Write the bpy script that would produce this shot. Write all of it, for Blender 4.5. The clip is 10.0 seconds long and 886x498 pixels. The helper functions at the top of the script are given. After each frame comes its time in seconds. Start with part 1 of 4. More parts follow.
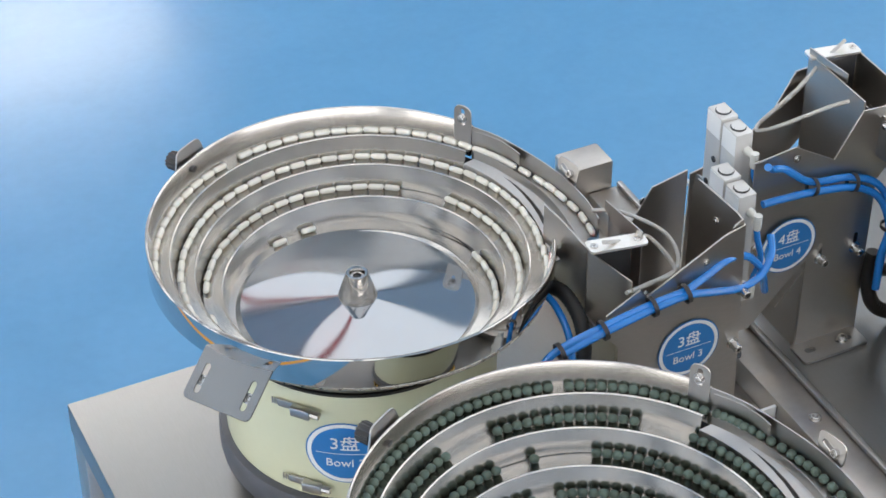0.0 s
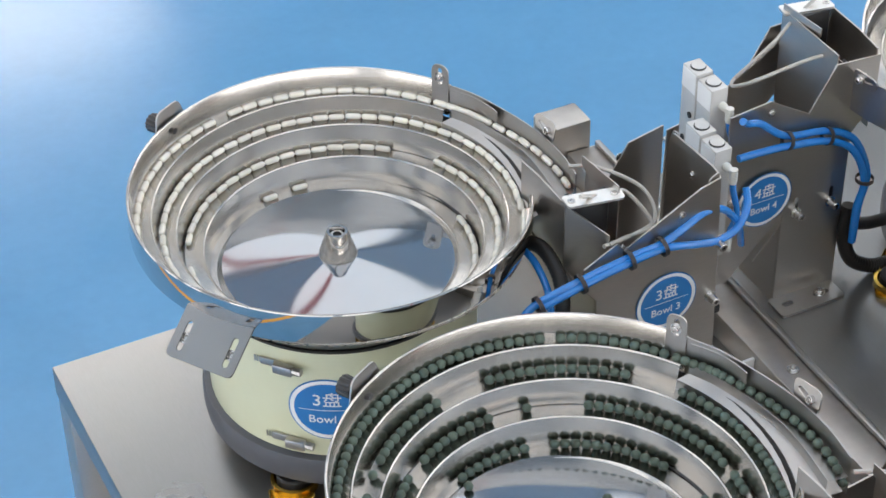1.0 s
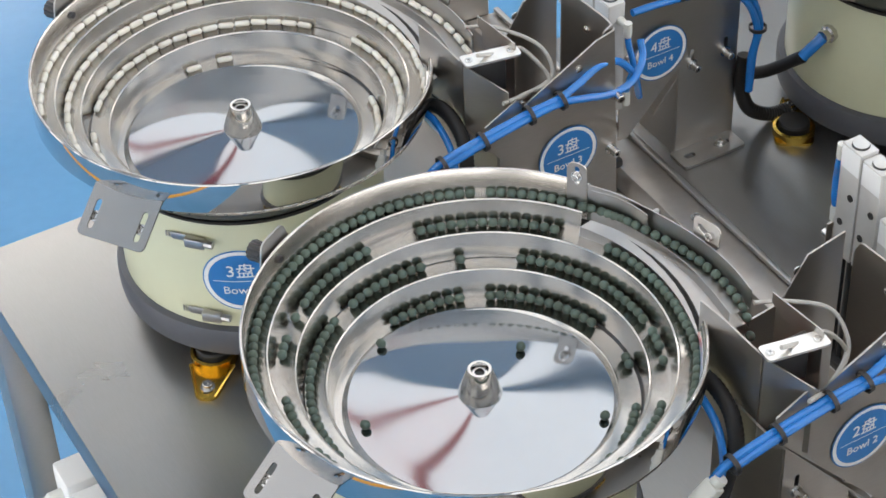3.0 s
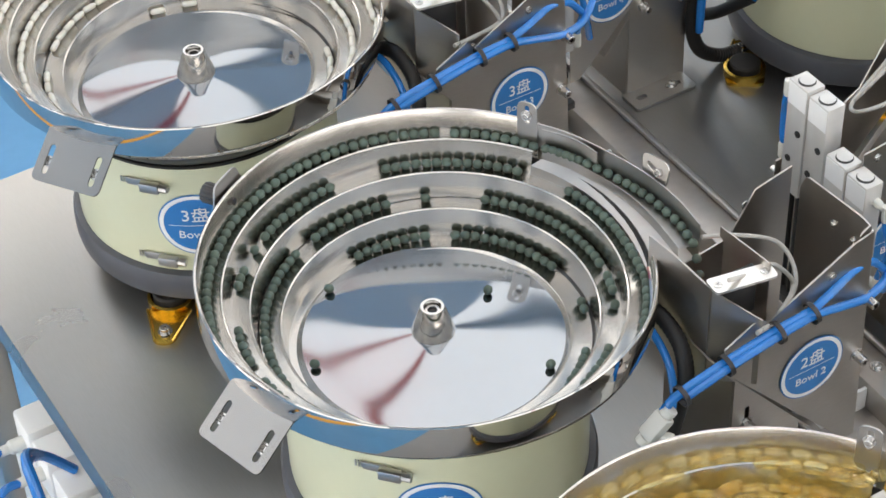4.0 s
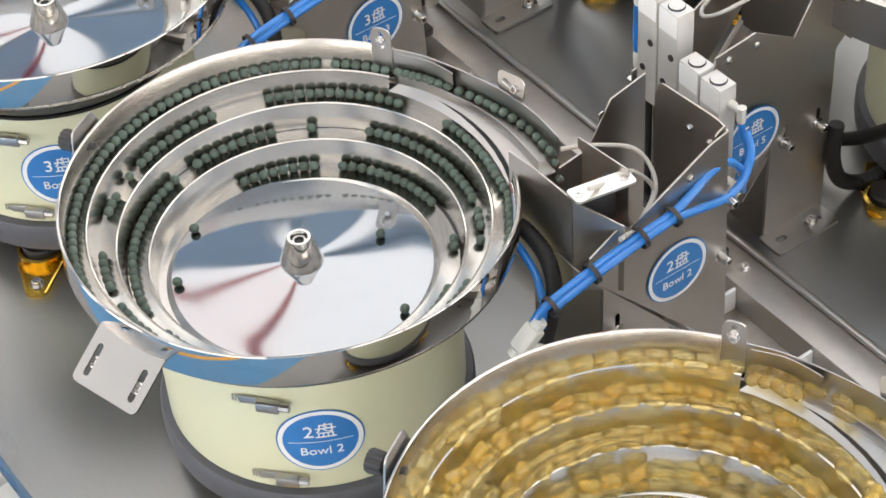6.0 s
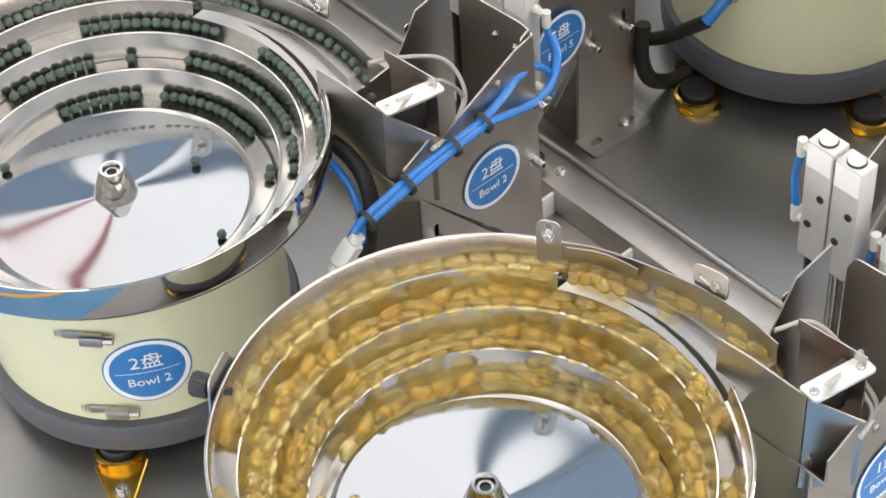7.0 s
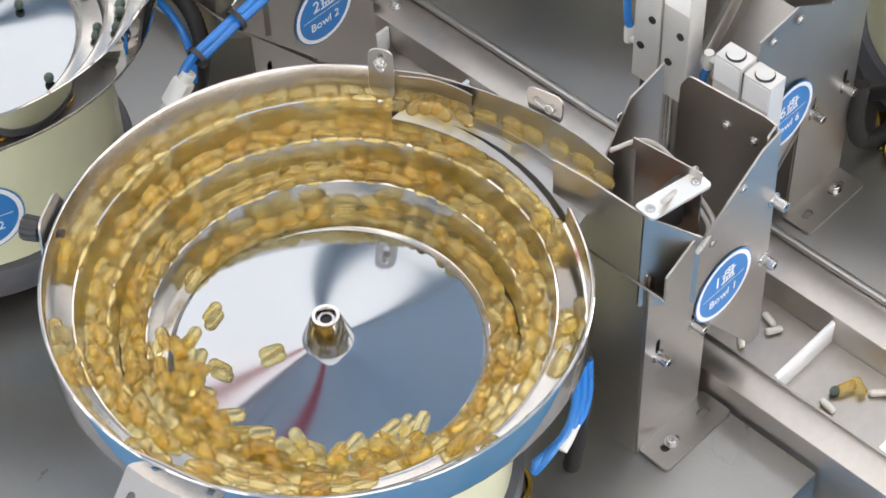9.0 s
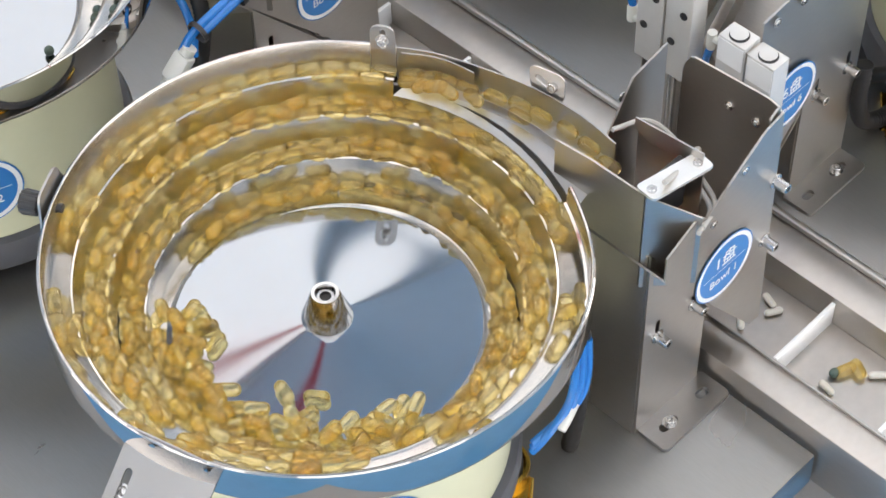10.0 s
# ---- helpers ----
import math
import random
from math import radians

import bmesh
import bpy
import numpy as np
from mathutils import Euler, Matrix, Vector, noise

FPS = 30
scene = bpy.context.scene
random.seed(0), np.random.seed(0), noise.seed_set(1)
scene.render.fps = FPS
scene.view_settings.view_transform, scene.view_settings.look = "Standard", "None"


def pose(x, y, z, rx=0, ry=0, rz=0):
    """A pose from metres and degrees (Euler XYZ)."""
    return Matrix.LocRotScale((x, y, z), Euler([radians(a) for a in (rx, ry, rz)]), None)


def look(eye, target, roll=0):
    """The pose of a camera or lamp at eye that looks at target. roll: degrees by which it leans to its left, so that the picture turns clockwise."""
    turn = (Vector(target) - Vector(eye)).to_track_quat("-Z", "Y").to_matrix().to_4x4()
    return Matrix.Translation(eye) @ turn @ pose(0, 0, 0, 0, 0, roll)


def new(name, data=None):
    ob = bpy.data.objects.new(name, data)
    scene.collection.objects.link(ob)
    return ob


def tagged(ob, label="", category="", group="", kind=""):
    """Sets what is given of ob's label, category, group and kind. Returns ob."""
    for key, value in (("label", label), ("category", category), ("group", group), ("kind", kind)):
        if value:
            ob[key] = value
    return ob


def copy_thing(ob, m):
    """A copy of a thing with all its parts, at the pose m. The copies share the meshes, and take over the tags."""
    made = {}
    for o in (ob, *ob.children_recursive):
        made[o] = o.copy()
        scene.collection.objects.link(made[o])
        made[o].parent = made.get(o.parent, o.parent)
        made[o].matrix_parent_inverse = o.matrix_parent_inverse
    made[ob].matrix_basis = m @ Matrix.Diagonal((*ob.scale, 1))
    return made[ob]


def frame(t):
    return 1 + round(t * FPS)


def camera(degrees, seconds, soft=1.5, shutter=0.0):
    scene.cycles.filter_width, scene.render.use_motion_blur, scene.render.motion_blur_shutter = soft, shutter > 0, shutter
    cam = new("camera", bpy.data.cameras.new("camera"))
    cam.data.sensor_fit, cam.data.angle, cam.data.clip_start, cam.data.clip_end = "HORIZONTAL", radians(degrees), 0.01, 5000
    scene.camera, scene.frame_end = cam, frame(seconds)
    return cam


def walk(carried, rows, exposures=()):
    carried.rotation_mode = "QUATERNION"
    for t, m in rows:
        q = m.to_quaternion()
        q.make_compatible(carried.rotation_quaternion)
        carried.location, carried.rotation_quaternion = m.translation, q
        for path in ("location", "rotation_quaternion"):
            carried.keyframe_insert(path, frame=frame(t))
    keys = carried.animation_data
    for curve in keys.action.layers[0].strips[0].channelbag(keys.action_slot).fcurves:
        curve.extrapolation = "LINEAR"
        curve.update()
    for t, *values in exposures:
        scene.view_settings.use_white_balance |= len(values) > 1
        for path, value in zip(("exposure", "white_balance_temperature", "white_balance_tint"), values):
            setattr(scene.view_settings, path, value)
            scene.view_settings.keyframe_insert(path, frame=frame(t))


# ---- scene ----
cam = camera(23.71, 10.0, soft=1.6)
PATH = [
    (0, look((-0.7259, -1.2040, 2.6166), (-0.0780, 0.1474, 1.4488), -0.30)),
    (0.5, look((-0.7284, -1.2165, 2.6133), (-0.0766, 0.1261, 1.4375), -0.42)),
    (1, look((-0.7314, -1.2362, 2.6123), (-0.0790, 0.0988, 1.4282), -0.81)),
    (1.5, look((-0.7336, -1.2522, 2.6103), (-0.0776, 0.0669, 1.4104), -1.37)),
    (2, look((-0.7373, -1.2743, 2.6066), (-0.0717, 0.0272, 1.3929), -1.78)),
    (2.5, look((-0.7343, -1.2911, 2.6032), (-0.0603, -0.0125, 1.3700), -2.22)),
    (2.7, look((-0.7375, -1.2967, 2.6007), (-0.0591, -0.0260, 1.3618), -2.48)),
    (3.8, look((-0.7417, -1.3205, 2.5960), (-0.0481, -0.0953, 1.3202), -2.30)),
    (4, look((-0.7416, -1.3340, 2.5957), (-0.0460, -0.1121, 1.3178), -2.57)),
    (4.5, look((-0.7423, -1.3474, 2.5939), (-0.0383, -0.1390, 1.3078), -2.66)),
    (5, look((-0.7447, -1.3506, 2.5933), (-0.0328, -0.1516, 1.3027), -2.81)),
    (5.2, look((-0.7472, -1.3565, 2.5892), (-0.0294, -0.1600, 1.2996), -2.96)),
    (6.3, look((-0.7229, -1.3795, 2.5830), (0.0523, -0.2693, 1.2502), -4.11)),
    (6.5, look((-0.7220, -1.3882, 2.5789), (0.0711, -0.3026, 1.2364), -3.91)),
    (7, look((-0.7184, -1.4033, 2.5705), (0.1167, -0.3754, 1.2082), -3.96)),
    (7.5, look((-0.7113, -1.4182, 2.5586), (0.1569, -0.4479, 1.1749), -3.79)),
    (8, look((-0.7067, -1.4260, 2.5504), (0.1722, -0.5022, 1.1419), -3.35)),
    (8.5, look((-0.7091, -1.4261, 2.5436), (0.1631, -0.5325, 1.1115), -2.77)),
    (9, look((-0.7115, -1.4207, 2.5389), (0.1495, -0.5474, 1.0877), -2.14)),
    (9.5, look((-0.7098, -1.4171, 2.5382), (0.1418, -0.5547, 1.0750), -1.78)),
    (10, look((-0.7075, -1.4140, 2.5377), (0.1409, -0.5550, 1.0707), -1.52)),
]
walk(cam, PATH, [(0.0, -0.10, 7300, 14), (2.5, -0.05, 7500, 14.5), (4.5, 0.08, 7850, 14), (6.5, 0.28, 8150, 16.5), (10.0, 0.18, 7700, 16.5)])

# ---- light ----
world = bpy.data.worlds.new("hall_air")
scene.world = world
world.use_nodes = True
world.node_tree.nodes["Background"].inputs[0].default_value = (0.80, 0.88, 1.0, 1)
world.node_tree.nodes["Background"].inputs[1].default_value = 0.25


# ---- materials ----
def mat(name, color, rough=0.5, metal=0.0, grain=0.0, scale=60.0, stretch=(1, 1, 1), bump=0.0, stain=0.0,
        coat=0.0, trans=0.0, ior=1.45, emit=0.0, rvar=0.0, vary=0.0, sss=0.0):
    """A surface: base colour with grain and stains at two scales, gloss that varies, and fine relief."""
    m = bpy.data.materials.new(name)
    m.use_nodes = True
    nt = m.node_tree
    b = nt.nodes["Principled BSDF"]
    b.inputs["Base Color"].default_value = (*color, 1)
    b.inputs["Roughness"].default_value = rough
    b.inputs["Metallic"].default_value = metal
    b.inputs["IOR"].default_value = ior
    b.inputs["Coat Weight"].default_value = coat
    b.inputs["Coat Roughness"].default_value = 0.12
    b.inputs["Transmission Weight"].default_value = trans
    b.inputs["Subsurface Weight"].default_value = sss
    b.inputs["Subsurface Radius"].default_value = (0.004, 0.003, 0.002)
    if emit:
        b.inputs["Emission Color"].default_value = (*color, 1)
        b.inputs["Emission Strength"].default_value = emit
    tc = nt.nodes.new("ShaderNodeTexCoord")
    mp = nt.nodes.new("ShaderNodeMapping")
    mp.inputs["Scale"].default_value = stretch
    nt.links.new(tc.outputs["Object"], mp.inputs[0])
    fine = nt.nodes.new("ShaderNodeTexNoise")
    fine.inputs["Scale"].default_value = scale
    fine.inputs["Detail"].default_value = 5
    nt.links.new(mp.outputs[0], fine.inputs["Vector"])
    big = nt.nodes.new("ShaderNodeTexNoise")
    big.inputs["Scale"].default_value = 4.5
    big.inputs["Detail"].default_value = 6
    big.inputs["Distortion"].default_value = 0.8
    nt.links.new(tc.outputs["Object"], big.inputs["Vector"])
    col = None
    if grain or stain:
        tone = nt.nodes.new("ShaderNodeMath")
        tone.operation = "MULTIPLY_ADD"
        nt.links.new(fine.outputs[0], tone.inputs[0])
        tone.inputs[1].default_value, tone.inputs[2].default_value = 2 * grain, 1 - grain
        tone2 = nt.nodes.new("ShaderNodeMath")
        tone2.operation = "MULTIPLY_ADD"
        nt.links.new(big.outputs[0], tone2.inputs[0])
        tone2.inputs[1].default_value, tone2.inputs[2].default_value = 2 * stain, 1 - stain
        both = nt.nodes.new("ShaderNodeMath")
        both.operation = "MULTIPLY"
        nt.links.new(tone.outputs[0], both.inputs[0])
        nt.links.new(tone2.outputs[0], both.inputs[1])
        mix = nt.nodes.new("ShaderNodeVectorMath")
        mix.operation = "SCALE"
        mix.inputs[0].default_value = color
        nt.links.new(both.outputs[0], mix.inputs["Scale"])
        col = mix.outputs[0]
    if vary:
        info = nt.nodes.new("ShaderNodeObjectInfo")
        geo = nt.nodes.new("ShaderNodeNewGeometry")
        add = nt.nodes.new("ShaderNodeMath")
        add.operation = "ADD"
        nt.links.new(info.outputs["Random"], add.inputs[0])
        nt.links.new(geo.outputs["Random Per Island"], add.inputs[1])
        frac = nt.nodes.new("ShaderNodeMath")
        frac.operation = "FRACT"
        nt.links.new(add.outputs[0], frac.inputs[0])
        tone3 = nt.nodes.new("ShaderNodeMath")
        tone3.operation = "MULTIPLY_ADD"
        nt.links.new(frac.outputs[0], tone3.inputs[0])
        tone3.inputs[1].default_value, tone3.inputs[2].default_value = 2 * vary, 1 - vary
        mix3 = nt.nodes.new("ShaderNodeVectorMath")
        mix3.operation = "SCALE"
        mix3.inputs[0].default_value = color
        if col:
            nt.links.new(col, mix3.inputs[0])
        nt.links.new(tone3.outputs[0], mix3.inputs["Scale"])
        col = mix3.outputs[0]
    if col:
        nt.links.new(col, b.inputs["Base Color"])
    if rvar:
        rr = nt.nodes.new("ShaderNodeMath")
        rr.operation = "MULTIPLY_ADD"
        nt.links.new(big.outputs[0], rr.inputs[0])
        rr.inputs[1].default_value, rr.inputs[2].default_value = 2 * rvar, rough - rvar
        nt.links.new(rr.outputs[0], b.inputs["Roughness"])
    if bump:
        bp = nt.nodes.new("ShaderNodeBump")
        bp.inputs["Strength"].default_value = bump
        bp.inputs["Distance"].default_value = 0.001
        nt.links.new(fine.outputs[0], bp.inputs["Height"])
        nt.links.new(bp.outputs[0], b.inputs["Normal"])
    return m


PLATE = mat("plate_steel", (0.34, 0.335, 0.33), 0.26, 1.0, 0.06, 120, (1, 1, 1), 0.03, 0.06, rvar=0.05)
STEEL = mat("brushed_steel", (0.52, 0.49, 0.46), 0.36, 1.0, 0.10, 90, (1, 1, 14), 0.05, 0.08, rvar=0.06)
TABLE = mat("table_steel", (0.25, 0.249, 0.247), 0.30, 0.82, 0.08, 70, (18, 1, 1), 0.04, 0.10, rvar=0.08)
POLISH = mat("polished_steel", (0.58, 0.565, 0.55), 0.05, 1.0, 0.03, 120, (1, 1, 1), 0.0, 0.05, rvar=0.03)
LANE = mat("worn_steel", (0.54, 0.52, 0.495), 0.21, 1.0, 0.10, 200, (1, 1, 1), 0.05, 0.12, rvar=0.08)
CONE = mat("turned_steel", (0.38, 0.405, 0.435), 0.055, 1.0, 0.02, 60, (1, 1, 1), 0.0, 0.03, rvar=0.03)
turned = CONE.node_tree.nodes["Principled BSDF"]
turned.inputs["Anisotropic"].default_value = 0.3
turned.inputs["Anisotropic Rotation"].default_value = 0.25
around = CONE.node_tree.nodes.new("ShaderNodeTangent")
around.direction_type, around.axis = "RADIAL", "Z"
CONE.node_tree.links.new(around.outputs[0], turned.inputs["Tangent"])
MATT = mat("satin_steel", (0.45, 0.437, 0.425), 0.35, 1.0, 0.05, 150, (1, 1, 1), 0.03, 0.05, rvar=0.05)
SCREW = mat("screw_steel", (0.62, 0.61, 0.60), 0.22, 1.0, 0.1, 200)
CREAM = mat("cream_paint", (0.62, 0.63, 0.45), 0.30, 0.0, 0.02, 80, (1, 1, 1), 0.03, 0.05, coat=0.4)
GREY = mat("grey_paint", (0.085, 0.09, 0.105), 0.42, 0.0, 0.10, 90, (1, 1, 1), 0.10, 0.08)
RUBBER = mat("black_rubber", (0.015, 0.015, 0.016), 0.55, 0.0, 0.1, 150, bump=0.1)
BLACK = mat("black_plastic", (0.028, 0.029, 0.032), 0.40, 0.0, 0.1, 90)
ZINC = mat("yellow_zinc", (0.72, 0.46, 0.10), 0.24, 1.0, 0.15, 60, (1, 1, 1), 0.05, 0.25, rvar=0.08)
HOSE = mat("blue_hose", (0.004, 0.18, 0.56), 0.26, 0.0, 0.05, 90, coat=0.3)
CABLE = mat("grey_cable", (0.42, 0.41, 0.39), 0.45, 0.0, 0.05, 90)
BLUE = mat("label_blue", (0.012, 0.19, 0.52), 0.35, 0.0, 0.03, 60, coat=0.2)
WHITE = mat("label_white", (0.80, 0.82, 0.84), 0.38, 0.0, 0.02, 60)
ALU = mat("anodised_aluminium", (0.60, 0.60, 0.595), 0.42, 0.30, 0.04, 120, (1, 1, 1), 0.04, 0.04)
FITTING = mat("white_plastic", (0.66, 0.67, 0.64), 0.35, 0.0, 0.04, 60)
BRIGHT = mat("sensor_plate_steel", (0.86, 0.84, 0.81), 0.30, 0.9, 0.03, 90, (1, 1, 1), 0.03, 0.05)
PILL_W = mat("white_shell", (0.74, 0.72, 0.66), 0.38, 0.0, 0.03, 200, vary=0.06, sss=0.15)
PILL_G = mat("green_tablet", (0.070, 0.105, 0.088), 0.50, 0.0, 0.20, 400, bump=0.10, vary=0.18)
PILL_A = mat("amber_gel", (1.0, 0.88, 0.50), 0.03, 0.0, 0.0, 50, trans=0.98, ior=1.36, coat=0.5, vary=0.06)
# soft gelatine: part clear with an amber tint, part milky, part refracting
gt = PILL_A.node_tree
gel_out = gt.nodes["Material Output"]
clear = gt.nodes.new("ShaderNodeBsdfTransparent")
clear.inputs[0].default_value = (1.0, 0.83, 0.42, 1)
milky = gt.nodes.new("ShaderNodeBsdfPrincipled")
milky.inputs["Base Color"].default_value = (0.95, 0.62, 0.14, 1)
milky.inputs["Roughness"].default_value = 0.10
milky.inputs["Coat Weight"].default_value = 0.6
mix_a, mix_b = gt.nodes.new("ShaderNodeMixShader"), gt.nodes.new("ShaderNodeMixShader")
mix_a.inputs[0].default_value, mix_b.inputs[0].default_value = 0.14, 0.28
gt.links.new(clear.outputs[0], mix_a.inputs[1])
gt.links.new(milky.outputs[0], mix_a.inputs[2])
gt.links.new(gt.nodes["Principled BSDF"].outputs[0], mix_b.inputs[1])
gt.links.new(mix_a.outputs[0], mix_b.inputs[2])
gt.links.new(mix_b.outputs[0], gel_out.inputs[0])
FLOORB = mat("blue_epoxy", (0.070, 0.255, 0.470), 0.22, 0.0, 0.06, 40, (1, 1, 1), 0.03, 0.10, coat=0.2, rvar=0.05)
WALLM = mat("white_wall", (0.82, 0.82, 0.81), 0.85, 0.0, 0.03, 12, stain=0.04)
CEIL = mat("ceiling_white", (0.72, 0.73, 0.74), 0.9, 0.0, 0.03, 8, stain=0.05)
GLOW = mat("lamp_diffuser", (1.0, 0.985, 0.95), 0.6, emit=1.12)
# glow of the added wall bands that brighten steel and drums from the sides
FILL_GLOW = mat("window_daylight", (0.95, 0.975, 1.0), 0.3, emit=3.4)
# strong glow of the ceiling panel behind the floor's glare
GLARE_PANE = mat("skylight_pane", (0.97, 0.985, 1.0), 0.6, emit=11.0)
LINEM = mat("orange_line", (0.80, 0.36, 0.03), 0.4, 0.0, 0.06, 30, stain=0.1)
REDM = mat("red_paint", (0.62, 0.02, 0.03), 0.45, 0.0, 0.05, 20, stain=0.06)
REDLED = mat("red_led", (1.0, 0.02, 0.01), 0.4, emit=9.0)
DARKIN = mat("dark_cabinet", (0.10, 0.105, 0.11), 0.5, 0.3, 0.1, 30, stain=0.1)


# ---- helpers for building ----
def thing(name, m=None, label="", category="", group="", kind=""):
    ob = new(name)
    ob.empty_display_size = 0.05
    if m is not None:
        ob.matrix_basis = m
    return tagged(ob, label, category, group, kind)


def finish(name, bm, material, smooth=True, angle=35):
    bmesh.ops.recalc_face_normals(bm, faces=bm.faces[:])
    me = bpy.data.meshes.new(name)
    bm.to_mesh(me)
    bm.free()
    if isinstance(material, (list, tuple)):
        for k in material:
            me.materials.append(k)
    else:
        me.materials.append(material)
    if smooth:
        me.shade_smooth()
        me.set_sharp_from_angle(angle=radians(angle))
    return me


def part(name, bm, material, parent, label="", angle=35):
    ob = new(name, finish(name, bm, material, True, angle))
    if parent is not None:
        ob.parent = parent
    return tagged(ob, label)


def shared(name, me, parent, m):
    ob = new(name, me)
    ob.parent = parent
    ob.matrix_basis = m
    return ob


def add_box(bm, x0, x1, y0, y1, z0, z1, bevel=0.0):
    vs = [bm.verts.new((x, y, z)) for x in (x0, x1) for y in (y0, y1) for z in (z0, z1)]
    fs = []
    for q in ((0, 1, 3, 2), (4, 6, 7, 5), (0, 4, 5, 1), (2, 3, 7, 6), (0, 2, 6, 4), (1, 5, 7, 3)):
        fs.append(bm.faces.new([vs[i] for i in q]))
    if bevel:
        es = list({e for f in fs for e in f.edges})
        bmesh.ops.bevel(bm, geom=es, offset=bevel, segments=2, profile=0.5, affect="EDGES")
    return bm


def box(x0, x1, y0, y1, z0, z1, bevel=0.0015):
    return add_box(bmesh.new(), x0, x1, y0, y1, z0, z1, bevel)


def add_lathe(bm, prof, n=48, m=None, close=False):
    """Turns a profile of (r, z) round the z axis."""
    m = m or Matrix.Identity(4)
    rings = []
    for r, z in prof:
        if r < 1e-6:
            rings.append([bm.verts.new(m @ Vector((0, 0, z)))])
        else:
            rings.append([bm.verts.new(m @ Vector((r * math.cos(2 * math.pi * i / n), r * math.sin(2 * math.pi * i / n), z))) for i in range(n)])
    pairs = list(zip(rings, rings[1:])) + ([(rings[-1], rings[0])] if close else [])
    for a, b in pairs:
        for i in range(n):
            j = (i + 1) % n
            if len(a) == 1 and len(b) == 1:
                continue
            if len(a) == 1:
                bm.faces.new((a[0], b[i], b[j]))
            elif len(b) == 1:
                bm.faces.new((a[i], b[0], a[j]))
            else:
                bm.faces.new((a[i], b[i], b[j], a[j]))
    return bm


def lathe(prof, n=48, m=None, close=False):
    return add_lathe(bmesh.new(), prof, n, m, close)


def smooth_path(pts, per=8):
    pts = [Vector(p) for p in pts]
    ext = [2 * pts[0] - pts[1]] + pts + [2 * pts[-1] - pts[-2]]
    out = []
    for i in range(1, len(ext) - 2):
        p0, p1, p2, p3 = ext[i - 1:i + 3]
        for k in range(per):
            t = k / per
            out.append(0.5 * ((2 * p1) + (p2 - p0) * t + (2 * p0 - 5 * p1 + 4 * p2 - p3) * t * t + (3 * p1 - p0 - 3 * p2 + p3) * t ** 3))
    return out + [pts[-1]]


def add_tube(bm, path, r, n=10, ridge=0.0):
    rings = []
    up = Vector((0.13, 0.27, 1)).normalized()
    for i, p in enumerate(path):
        d = (path[min(i + 1, len(path) - 1)] - path[max(i - 1, 0)]).normalized()
        s = d.cross(up)
        if s.length < 0.05:
            s = d.cross(Vector((1, 0, 0)))
        s.normalize()
        u = s.cross(d)
        rad = r * (1 + (ridge if i % 2 else -ridge))
        rings.append([bm.verts.new(p + rad * (math.cos(2 * math.pi * k / n) * s + math.sin(2 * math.pi * k / n) * u)) for k in range(n)])
        if i:
            up = u
    for a, b in zip(rings, rings[1:]):
        for k in range(n):
            bm.faces.new((a[k], a[(k + 1) % n], b[(k + 1) % n], b[k]))
    bm.faces.new(rings[0][::-1])
    bm.faces.new(rings[-1])
    return bm


def tube(pts, r, per=8, n=10, ridge=0.0):
    return add_tube(bmesh.new(), smooth_path(pts, per), r, n, ridge)


def rounded(poly, radius, seg=4):
    """Rounds the corners of a polygon of (a, b)."""
    out = []
    n = len(poly)
    for i in range(n):
        p, q, w = Vector(poly[i - 1]), Vector(poly[i]), Vector(poly[(i + 1) % n])
        r = radius[i] if isinstance(radius, (list, tuple)) else radius
        if r <= 0:
            out.append(tuple(q))
            continue
        a, b = (p - q), (w - q)
        k = min(r, a.length * 0.48, b.length * 0.48)
        a, b = q + a.normalized() * k, q + b.normalized() * k
        for j in range(seg + 1):
            t = j / seg
            out.append(tuple((1 - t) ** 2 * a + 2 * t * (1 - t) * q + t * t * b))
    return out


def slab(poly, thick, m=None, holes=(), bevel=0.0):
    """A sheet of the given outline in its own xy plane, from z = 0 to thick, with round-ended slots cut through."""
    m = m or Matrix.Identity(4)
    bm = bmesh.new()
    vs = [bm.verts.new((p[0], p[1], 0)) for p in poly]
    loops = [vs]
    for h in holes:
        loops.append([bm.verts.new((p[0], p[1], 0)) for p in h])
    es = []
    for lo in loops:
        for i in range(len(lo)):
            es.append(bm.edges.new((lo[i], lo[(i + 1) % len(lo)])))
    bmesh.ops.triangle_fill(bm, use_beauty=True, use_dissolve=False, edges=es)
    bmesh.ops.recalc_face_normals(bm, faces=bm.faces[:])
    ret = bmesh.ops.extrude_face_region(bm, geom=bm.faces[:])
    bmesh.ops.translate(bm, verts=[v for v in ret["geom"] if isinstance(v, bmesh.types.BMVert)], vec=(0, 0, thick))
    bmesh.ops.transform(bm, matrix=m, verts=bm.verts[:])
    return bm


def slot(cx, cy, length, width, turn=0.0, n=6):
    """Outline of a round-ended slot."""
    pts = []
    h = max(length - width, 0) / 2
    for side in (1, -1):
        for k in range(n + 1):
            a = -math.pi / 2 + math.pi * k / n + (0 if side > 0 else math.pi)
            pts.append((side * h + width / 2 * math.cos(a), width / 2 * math.sin(a)))
    c, s = math.cos(radians(turn)), math.sin(radians(turn))
    return [(cx + c * x - s * y, cy + s * x + c * y) for x, y in pts]


def frame_of(o, ex, ey):
    """A pose whose x and y axes run along ex and ey."""
    ex = Vector(ex).normalized()
    ez = ex.cross(Vector(ey)).normalized()
    ey = ez.cross(ex)
    m = Matrix((ex, ey, ez)).transposed().to_4x4()
    m.translation = o
    return m


